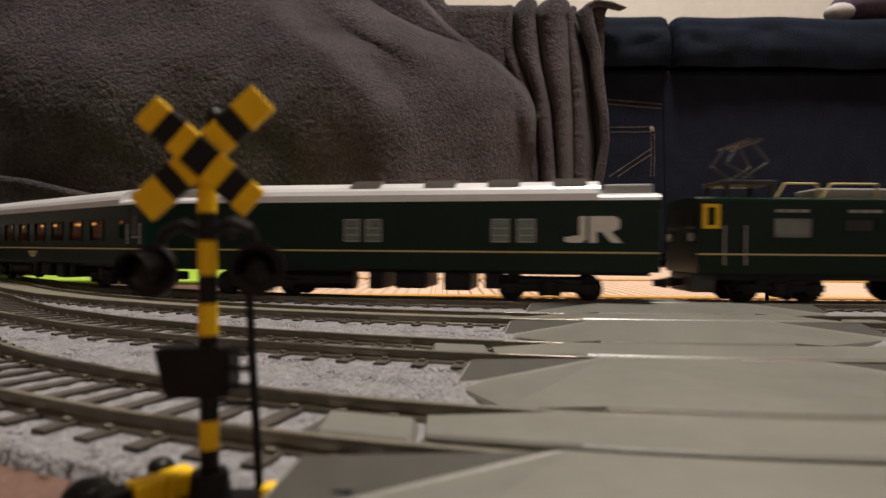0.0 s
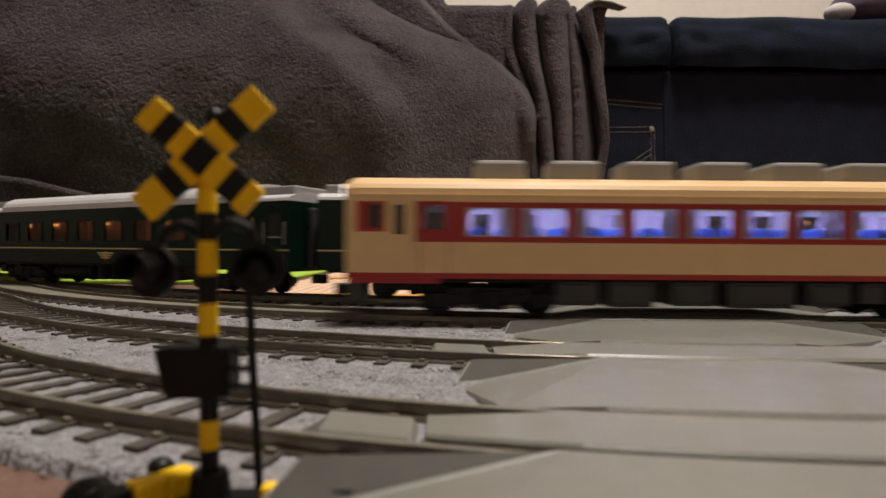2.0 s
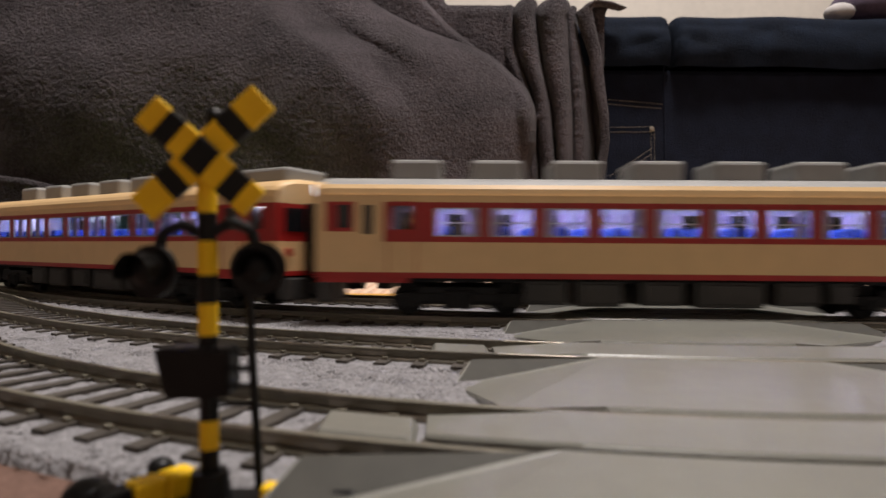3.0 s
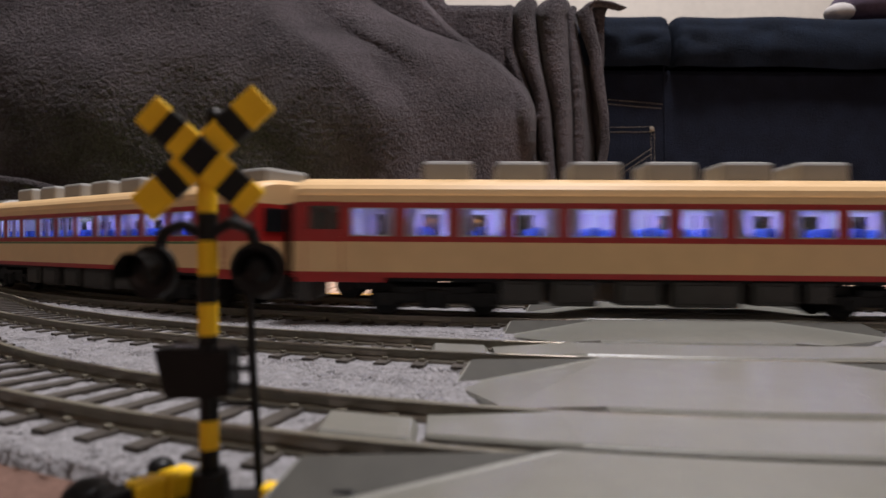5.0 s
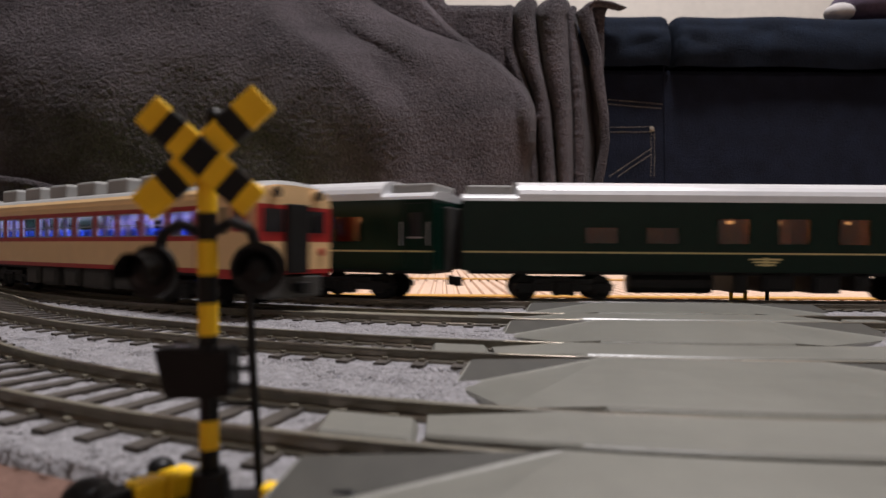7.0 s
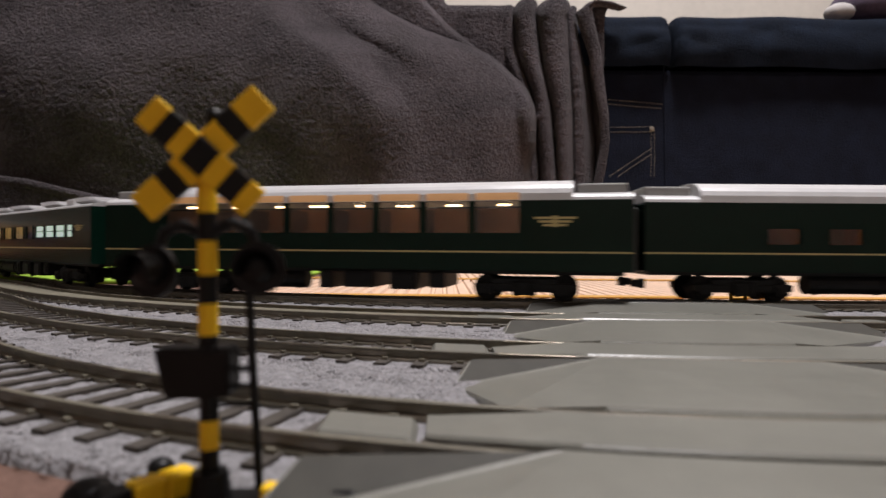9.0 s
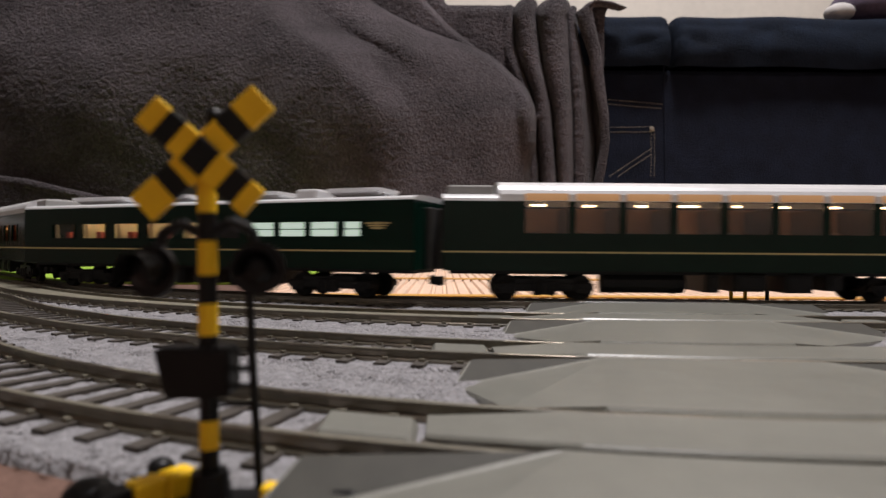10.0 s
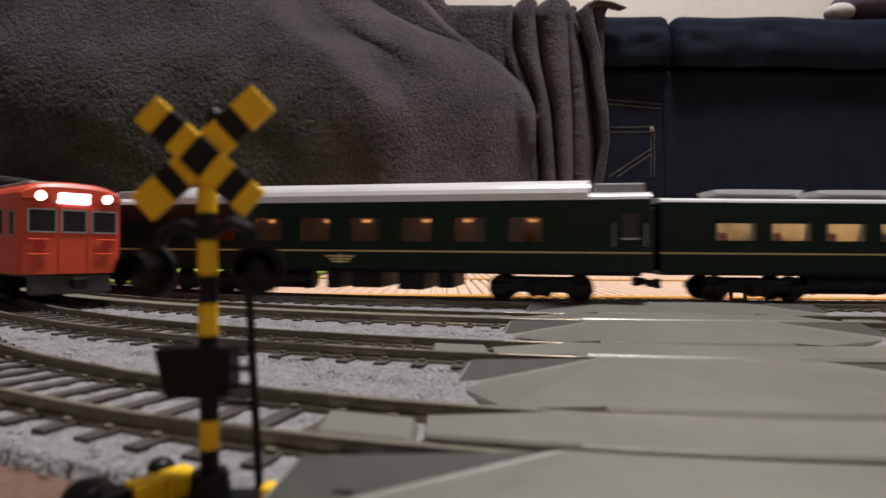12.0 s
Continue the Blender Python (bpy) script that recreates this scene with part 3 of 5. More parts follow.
    part("light_strip", bm, M["glow_white"] if lit else M["white"], root, "glowing cool white light strip")
    for xx in (-h + 17.5 + 16 * cab[0], h - 29):
        bm = bmesh.new()
        box(bm, xx - 0.4, xx + 0.4, -16.8, 16.8, 15, 38.5)
        part("partition", bm, M["inner"], root)
    bm = bmesh.new()
    box(bm, -h + 24.5, h - 24.5, -16.8, 16.8, 38.6, 39.0)
    part("interior_ceiling", bm, M["inner"], root)
    for q, (x, w, k) in enumerate(windows):
        for y, sd in ((-15.6, -1 if q % 3 else 1), (15.6, 1), (15.6, -1)):
            bm = bmesh.new()
            for g in range(4):
                cyl(bm, (x + sd * (w / 2 - 0.6 - g * 0.85), y, 25.5), (x + sd * (w / 2 - 0.6 - g * 0.85), y, 35.5), 0.55, 6)
            part("curtain", bm, M["lilac"], root)
    xx = -h + 33
    i = 0
    bm0 = bmesh.new()
    for y in (-15.5, 4):
        box(bm0, -3.5, 3.5, y, y + 11.5, 15.0, 21.5, bevel=0.8)
        box(bm0, -1.4, 1.4, y, y + 11.5, 20.0, 29.5, bevel=1.0)
    first = part("seat_row", bm0, M["seat_blue"], root)
    first.location.x = xx * K
    while xx < h - 40:
        xx += 9.4
        ob = new("seat_row", first.data)
        ob.parent = root
        ob.location.x = xx * K
    # roof units
    for x, w, ht, wide, mt in roof_units:
        bm = bmesh.new()
        box(bm, x - w / 2, x + w / 2, -wide, wide, 44.6, 45.6 + ht, bevel=1.2)
        for i in range(3):
            box(bm, x - w / 2 + 2, x + w / 2 - 2, -wide + 3 + i * 3, -wide + 4 + i * 3, 45.6 + ht - 0.2, 45.6 + ht + 0.3)
        part("roof_unit", bm, M[mt], root)
    underfloor(root, [(-54, -40, 4, 12, "b"), (-37, -22, 3.5, 12, "b"), (-16, -2, 4, 12, "b"), (2, 24, 3.4, 12, "b"), (28, 42, 4.2, 12, "b"), (45, 53, 5, 12, "b")], M["under_grey"])
    bm = bmesh.new()
    box(bm, -h + 3, h - 3, -13, 13, 11.2, 13.4)
    part("underframe", bm, M["under"], root)
    for x in (-h + 46, h - 46):
        bogie(root, x, M["under"])
    return root


def green_car(label, length, windows, high=True, roof_units=(), doors=(), style="sleeper", emblem=None, glow=True, louvres=False):
    root = empty("passenger_coach", label, "train car", "dark green coaches")
    h = length / 2
    W = 17.8
    z0, z1 = 13.0, 42.6
    body = new("body")
    body.parent = root
    holes = [(x - w / 2, x + w / 2, a, b, 0) for x, w, a, b, k in windows]
    bands = [(z0, 20.6, 0), (20.6, 21.3, 1), (21.3, z1, 0)]
    for sy in (1, -1):
        bm = bmesh.new()
        side_wall(bm, -h, h, bands, holes, -W, 0.8)
        if sy < 0:
            bmesh.ops.scale(bm, vec=(1, -1, 1), verts=bm.verts)
            bmesh.ops.reverse_faces(bm, faces=bm.faces)
        part("side_wall", bm, [M["green"], M["gold"]], body)
    top = 52.0 if high else 45.2
    cut = 24 if high else 0
    bm = bmesh.new()
    roof(bm, -h + cut, h - cut, W, z1, top, dip=0.0)
    part("roof", bm, M["silver"], body, "silver painted roof")
    if high:
        for sx in (-1, 1):
            bm = bmesh.new()
            a, b = sorted((sx * (h - cut), sx * h))
            roof(bm, a, b, W, z1, 46.5)
            part("roof_end", bm, M["silver"], body)
            bm = bmesh.new()
            box(bm, a + 2, b - 2, -12, 12, 45.2, 49.8, bevel=0.8)
            part("roof_unit", bm, M["roof_grey"], body)
    for sx in (-1, 1):
        x = sx * h
        bm = bmesh.new()
        box(bm, min(x, x - sx), max(x, x - sx), -W + 0.1, W - 0.1, z0, z1)
        part("end_wall", bm, M["green"], body)
        bm = bmesh.new()
        box(bm, min(x, x + sx * 2.4), max(x, x + sx * 2.4), -5.5, 5.5, 13, 40, bevel=0.5)
        part("gangway", bm, M["under_grey"], body)
        coupler(root, x, sx, M["under"])
    for x, w, a, b, k in windows:
        # the l panes are opaque, with their reflection painted in
        mt = {"w": M["smoke"], "f": M["glow_frost"], "d": M["dark_glass"], "g": M["glass"], "l": M["louvre"]}[k]
        for yy in (-W + 0.3, W - 0.65):
            p = pane(root, x - w / 2, x + w / 2, a, b, yy, mt, (M["frame"] if k == "l" else M["green"]) if (yy < 0 and style != "salon") else None, bar=(28, 31) if k == "l" else (30.4,) if k == "f" else None)
    for a, b in doors:
        bm = bmesh.new()
        for xx in (a, b):
            box(bm, xx - 0.15, xx + 0.15, -W - 0.2, -W, 14, 41)
        box(bm, a, b, -W - 0.2, -W, 40.8, 41.1)
        part("door_seam", bm, M["under"], body)
        bm = bmesh.new()
        box(bm, a + 2, b - 2, -W - 0.15, -W, 27, 37)
        part("door_window", bm, M["dark_glass"], body)
        bm = bmesh.new()
        box(bm, a + 1.6, b - 1.6, -W - 0.4, -W, 26.3, 27.0)
        part("window_sill", bm, M["frame"], body)
        for xx in (a - 1.2, b + 1.0):
            bm = bmesh.new()
            cyl(bm, (xx, -W - 0.6, 23.5), (xx, -W - 0.6, 33), 0.3, 8)
            for zz in (23.6, 32.9):
                cyl(bm, (xx, -W - 0.6, zz), (xx, -W + 0.2, zz), 0.25, 6)
            part("hand_rail", bm, M["frame"], body)
    # interior
    bm = bmesh.new()
    box(bm, -h + 2, h - 2, -16.5, 16.5, 14, 15.5)
    part("interior_floor", bm, M["wood"], root)
    if glow and windows:
        xs = [w[0] for w in windows if w[4] in "wg"]
        if xs:
            bm = bmesh.new()
            if style == "salon":
                for q, xx in enumerate(xs):
                    box(bm, xx - 5 + (q * 7) % 5, xx + 1 + (q * 5) % 4, -8 + (q * 3) % 4, -6.5 + (q * 3) % 4, 41.3, 41.9)
            else:
                box(bm, min(xs) - 8, max(xs) + 8, -7, -5.5, 40.4, 41.0)
            part("light_strip", bm, M[{"diner": "glow_dining", "salon": "glow_lounge"}.get(style, "glow_warm")], root, "glowing warm light strip")
        i = 0
        for x, w, a, b, k in windows:
            if k in "wg":
                i += 1
                bm = bmesh.new()
                if style == "sleeper":
                    box(bm, x - w / 2 - 4, x + w / 2 + 4, -6.5, -6, 15.5, 40)
                    part("compartment_wall", bm, M["wood"], root)
                    bm = bmesh.new()
                    for q in range(5):
                        cx = x - w / 2 + (0.5 if i % 2 else w - 4.5) + q
                        cyl(bm, (cx, -14.5, 24), (cx, -14.5, 37.5), 0.8, 8)
                    part("curtain", bm, M["curtain"], root)
                    # added glowing box, stands in for the reflected bright spot on the pane
                    bm = bmesh.new()
                    cx = x + (2.5 if i % 2 else -2.5)
                    box(bm, cx - 2.0, cx + 2.0, -9, -7, 34.0, 35.2, bevel=0.2)
                    part("pane_glint", bm, M["glint_warm"], root, "small glowing box as a bright spot in the window")
                else:
                    box(bm, x - 5, x - 1, -13, -3, 15.5, 30.0, bevel=0.8)
                    box(bm, x - 1.5, x + 4, -13, -3, 15.5, 22.5, bevel=0.8)
                    part("seat", bm, M["seat_red"] if style == "diner" else M["seat_brown"], root)
                    if style == "diner":
                        for sd in (-1, 1):
                            bm = bmesh.new()
                            for g in range(4):
                                cyl(bm, (x + sd * (w / 2 - 0.5 - g * 0.8), -15.8, 25), (x + sd * (w / 2 - 0.5 - g * 0.3), -15.8, 34.5), 0.5, 6)
                            part("curtain", bm, M["dining"], root)
                    bm = bmesh.new()
                    box(bm, x + w / 2, x + w / 2 + 0.8, -16, 6, 15.5, 40)
                    part("partition", bm, M[{"diner": "dining", "salon": "wood_dark"}.get(style, "wood")], root)
        bm = bmesh.new()
        box(bm, -h + 6, h - 6, 7, 7.6, 15.5, 41)
        part("corridor_wall", bm, M[{"diner": "dining"}.get(style, "wood")], root)
    if emblem:
        for ex, ez, sc in emblem:
            bm = bmesh.new()
            for s in (-1, 1):
                for j in range(3):
                    x_a, x_b = ex + s * 1.0 * sc, ex + s * (8.5 - j * 1.8) * sc
                    box(bm, min(x_a, x_b), max(x_a, x_b), -W - 0.12, -W, ez + (1.2 - j * 1.5) * sc - 0.5 * sc, ez + (1.2 - j * 1.5) * sc + 0.45 * sc)
            box(bm, ex - 1.0 * sc, ex + 1.0 * sc, -W - 0.14, -W, ez - 2.6 * sc, ez + 2.2 * sc)
            part("winged_emblem", bm, M["gold"], root, "pale gold winged emblem")
    if style == "salon":
        # panes lie on the solid roof and glow in place of light from inside
        pts = [p for p in roof_profile(W, z1, top, n=40) if p[0] < 0 and p[1] < 46.4]
        for x, w, a, b, k in windows:
            bm = bmesh.new()
            loft(bm, [[(xx, y - 0.25, z + 0.25) for y, z in pts] for xx in (x - w / 2, x + w / 2)])
            part("skylight", bm, M["skylight"], body, "curved roof window with the interior light painted as amber glow", smooth=True)
    if louvres:
        for x in (-14, 20, 48, 76):
            bm = bmesh.new()
            for q in range(5):
                box(bm, x - 7, x + 7, -15.2 + q * 1.6, -14.2 + q * 1.6, z1 + 6.3 + q * 0.72, z1 + 7.3 + q * 0.72)
            part("roof_louvre", bm, M["roof_grey"], body, "grey roof ventilation louvre")
    for kind, x, w in roof_units:
        bm = bmesh.new()
        if kind == "boat":
            rings = []
            for xx, k in ((-0.5, 0.35), (-0.46, 0.55), (-0.36, 0.9), (-0.2, 1), (0.2, 1), (0.36, 0.9), (0.46, 0.55), (0.5, 0.35)):
                rings.append([(x + xx * w, yy * (0.75 + 0.25 * k), 48.9 - (1 - zz) * 4.2 * (0.3 + 0.7 * k) if zz < 1 else 48.9)
                              for yy, zz in ((-11.5, 1), (-10.5, 0.55), (-7, 0.1), (7, 0.1), (10.5, 0.55), (11.5, 1))])
            vs, _ = loft(bm, rings, closed_ring=True)
            bm.faces.new(vs[0]), bm.faces.new(vs[-1])
            bmesh.ops.recalc_face_normals(bm, faces=bm.faces)
        else:
            box(bm, x - w / 2, x + w / 2, -8, 8, 44.2, 49.6, bevel=1.2)
        part("roof_unit", bm, M["silver"], root)
    underfloor(root, [(-56, -20, 3.4, 12, "tank"), (-12, -6, 4, 12, "b"), (0, 14, 4.5, 12, "b"), (22, 34, 4, 12, "b"), (40, 47, 5, 12, "b")], M["under"])
    bm = bmesh.new()
    box(bm, -h + 3, h - 3, -13, 13, 11.4, 13.4)
    part("underframe", bm, M["under"], root)
    for x in (-h + 44, h - 44):
        bogie(root, x, M["under"], base=33)
    return root


def locomotive():
    root = empty("electric_locomotive", "dark green electric locomotive with raised pantograph and yellow line", "locomotive")
    h, W = 112.0, 17.6
    body = new("body")
    body.parent = root
    holes = [(-h + 32, -h + 49, 27.5, 36.5, 0), (h - 49, h - 32, 27.5, 36.5, 0)]
    for i in range(5):
        holes.append((-50 + i * 21, -36 + i * 21, 30.5, 36.0, 0))
    bands = [(12.5, 20.3, 0), (20.3, 21.0, 1), (21.0, 43.5, 0)]
    for sy in (1, -1):
        bm = bmesh.new()
        side_wall(bm, -h, h, bands, holes, -W, 0.8)
        if sy < 0:
            bmesh.ops.scale(bm, vec=(1, -1, 1), verts=bm.verts)
            bmesh.ops.reverse_faces(bm, faces=bm.faces)
        part("side_wall", bm, [M["green"], M["gold"]], body)
    for q, (a, b, c, d, _) in enumerate(holes):
        pane(root, a, b, c, d, -W + 0.3, M["loco_pane"] if q < 2 else M["dark_glass"], M["green"])
    for x0 in (-h + 33, h - 48, -48, -27, -6, 15):
        for q in range(3):
            bm = bmesh.new()
            box(bm, x0 + q * 5, x0 + q * 5 + 4.2, -W - 0.25, -W, 38.6, 39.9)
            part("vent_slot", bm, M["roof_grey"], body)
    bm = bmesh.new()
    roof(bm, -h, h, W, 43.5, 46.0, dip=0.2)
    part("roof", bm, M["green"], body)
    for sx in (-1, 1):
        x = sx * h
        bm = bmesh.new()
        box(bm, min(x, x - sx), max(x, x - sx), -W + 0.1, W - 0.1, 12.5, 43.5)
        part("end_wall", bm, M["green"], body)
        for ya in (-14, 4):
            bm = bmesh.new()
            box(bm, min(x, x + sx * 0.3), max(x, x + sx * 0.3), ya, ya + 10, 32, 40, bevel=0.1)
            part("cab_window", bm, M["dark_glass"], body)
        for ya in (-12, 12):
            bm = bmesh.new()
            cyl(bm, (x, ya, 28), (x + sx * 1.2, ya, 28), 1.8, 16)
            part("lamp_housing", bm, M["frame"], body)
        bm = bmesh.new()
        box(bm, min(x, x - sx * 10), max(x, x - sx * 10), -13, 13, 4, 12.5, bevel=0.8)
        part("pilot", bm, M["under_grey"], root)
        coupler(root, x, sx, M["under"])
        # hand rail and yellow panel beside the cab door
        bm = bmesh.new()
        for a, b, zl, zh in ((2, 9.5, 31.5, 33), (2, 9.5, 40.5, 42), (2, 4, 31.5, 42), (7.6, 9.5, 31.5, 42)):
            box(bm, min(x - sx * a, x - sx * b), max(x - sx * a, x - sx * b), -W - 0.2, -W, zl, zh)
        part("cab_panel", bm, M["yellow"], body, "yellow panel beside the cab door")
        for xx in (11, 20):
            bm = bmesh.new()
            cyl(bm, (x - sx * xx, -W - 0.8, 16), (x - sx * xx, -W - 0.8, 33), 0.35, 8)
            part("hand_rail", bm, M["frame"], body)
    # pantographs
    for x in (-86, 78):
        pg = new("pantograph")
        pg.parent = root
        for ya in (-8, 8):
            bm = bmesh.new()
            lines = [((2, 54), (-9, 61)), ((-9, 61), (-3, 70)), ((-2, 54), (9, 61)), ((9, 61), (3, 70))]
            for (xa, za), (xb, zb) in lines:
                cyl(bm, (xa, ya, za), (xb, ya * 0.8, zb), 0.55, 8)
            part("arm", bm, M["under_grey"], pg)
        bm = bmesh.new()
        for xx in (-2.5, 2.5):
            box(bm, xx - 0.8, xx + 0.8, -14, 14, 69.6, 70.8, bevel=0.2)
        part("contact_strip", bm, M["under_grey"], pg)
        bm = bmesh.new()
        box(bm, -12, 12, -10, 10, 51.4, 53.2, bevel=0.3)
        for xx in (-10, 10):
            for ya in (-9, 9):
                cyl(bm, (xx, ya, 45), (xx, ya, 51.6), 1.2, 10)
        part("pantograph_base", bm, M["under_grey"], pg)
        pg.location.x = x * K
    for x0, x1, z in ((-55, -20, 50), (-15, 15, 48.5), (20, 55, 50)):
        bm = bmesh.new()
        box(bm, x0, x1, -9, 9, 45, z, bevel=0.8)
        part("roof_box", bm, M["roof_grey"], root)
    for x0, x1 in ((-76, -58), (-56, -32)):
        bm = bmesh.new()
        cyl(bm, (x0, -12, 45), (x0 + 4, -12, 51.5), 0.5, 8)
        cyl(bm, (x0 + 4, -12, 51.5), (x1, -12, 51.5), 0.5, 8)
        cyl(bm, (x1, -12, 51.5), (x1, -12, 45), 0.5, 8)
        part("roof_conductor", bm, M["gold"], root)
    bm = bmesh.new()
    box(bm, -h + 4, h - 4, -13, 13, 9.5, 13)
    part("underframe", bm, M["under"], root)
    for x in (-74, 0, 74):
        bogie(root, x, M["under"], base=28, wheel_r=6.2)
    return root


def orange_railcar():
    root = empty("diesel_railcar", "vermilion diesel railcar with lit headlights and destination blind", "train car", "vermilion railcar")
    h, W = 125.0, 17.8
    z0, z1 = 11.5, 39.5
    body = new("body")
    body.parent = root
    wins = [(-h + 34 + i * 18.4, 13.5, 0) for i in range(11)]
    holes = [(x - w / 2, x + w / 2, 26, 35.2, 0) for x, w, k in wins] + [(h - 11, h - 5, 26, 35.2, 0), (h - 24, h - 17, 26, 36, 0)]
    for sy in (1, -1):
        bm = bmesh.new()
        side_wall(bm, -h, h - 3, [(z0, z1, 0)], holes, -W, 0.8)
        if sy < 0:
            bmesh.ops.scale(bm, vec=(1, -1, 1), verts=bm.verts)
            bmesh.ops.reverse_faces(bm, faces=bm.faces)
        part("side_wall", bm, M["orange"], body)
    for a, b, c, d, _ in holes:
        pane(root, a, b, c, d, -W + 0.3, M["smoke"], M["frame"])
    bm = bmesh.new()
    roof(bm, -h, h, W, z1, 46.5, dip=0.3, edge=(3, 0), mat=0)
    part("roof", bm, [M["orange"], M["roof_grey"]], body)
    bm = bmesh.new()
    box(bm, -h + 6, h - 14, -11, 11, 45.6, 47.2, bevel=0.5)
    part("roof_deck", bm, M["roof_grey"], body)
    # cab front, slightly raked at the corners
    bm = bmesh.new()
    rings = []
    for z, k in ((z0, 0), (24, 0), (25, 0), (37, 0.6), (z1 + 1.5, 1.0)):
        rings.append([(h - 3, -W, z), (h - 1.2 - k, -W + 1.2, z), (h - 0.2 - k, -W + 5, z), (h - k, -6, z), (h - k, 6, z), (h - 0.2 - k, W - 5, z), (h - 1.2 - k, W - 1.2, z), (h - 3, W, z)])
    vs, _ = loft(bm, rings)
    part("cab_front", bm, M["orange"], body)
    bm = bmesh.new()
    box(bm, -h, -h + 1, -W, W, z0, z1)
    part("end_wall", bm, M["orange"], body)
    for ya, yb in ((-15, -6.5), (-4, 4), (6.5, 15)):
        bm = bmesh.new()
        box(bm, h - 1.2, h + 0.15, ya, yb, 27.5, 35.5, bevel=0.3)
        w = part("cab_window", bm, M["dark_glass"], body)
        bm = bmesh.new()
        for a, b, c, d in ((ya - 0.5, yb + 0.5, 27, 27.6), (ya - 0.5, yb + 0.5, 35.4, 36), (ya - 0.6, ya, 27, 36), (yb, yb + 0.6, 27, 36)):
            box(bm, h - 1.2, h + 0.35, a, b, c, d)
        part("window_frame", bm, M["frame"], w)
    for ya in (-5, 5):
        bm = bmesh.new()
        box(bm, h - 0.5, h + 0.4, ya - 0.25, ya + 0.25, 12, 37)
        part("door_seam", bm, M["orange"], body)
    for ya in (-11.5, 11.5):
        bm = bmesh.new()
        cyl(bm, (h - 3, ya, 40.6), (h + 0.8, ya, 40.6), 2.1, 18)
        hd = part("headlight", bm, M["orange"], body)
        bm = bmesh.new()
        cyl(bm, (h + 0.8, ya, 40.6), (h + 1.1, ya, 40.6), 1.75, 18)
        part("lens", bm, M["headlight"], hd, "glowing warm headlight")
        bm = bmesh.new()
        cyl(bm, (h - 1, ya, 22.5), (h + 0.9, ya, 22.5), 1.6, 16)
        part("marker_lamp", bm, M["red"], body)
        for zz in (19, 24.5):
            bm = bmesh.new()
            cyl(bm, (h + 0.7, ya - 4, zz), (h + 0.7, ya + 3, zz), 0.35, 8)
            part("hand_rail", bm, M["orange"], body)
    bm = bmesh.new()
    box(bm, h - 2, h + 0.5, -5.5, 5.5, 38.2, 42.2, bevel=0.4)
    part("destination_blind", bm, M["sign_glow"], body, "glowing white destination blind")
    bm = bmesh.new()
    box(bm, h - 6, h - 1, -14, 14, 3.6, 11.5, bevel=0.8)
    part("snow_plough", bm, M["under_grey"], root)
    coupler(root, h, 1, M["under"])
    bm = bmesh.new()
    box(bm, -h + 3, h - 3, -13, 13, 10, 12.5)
    part("underframe", bm, M["under"], root)
    for x in (-70, 70):
        bogie(root, x, M["under"], base=28)
    underfloor(root, [(-40, -20, 4, 11, "b"), (-12, 8, 4, 11, "b"), (14, 36, 4.5, 11, "b")], M["under"])
    bm = bmesh.new()
    box(bm, -h + 2, h - 4, -16.5, 16.5, 12.5, 14.5)
    part("interior_floor", bm, M["under_grey"], root)
    return root


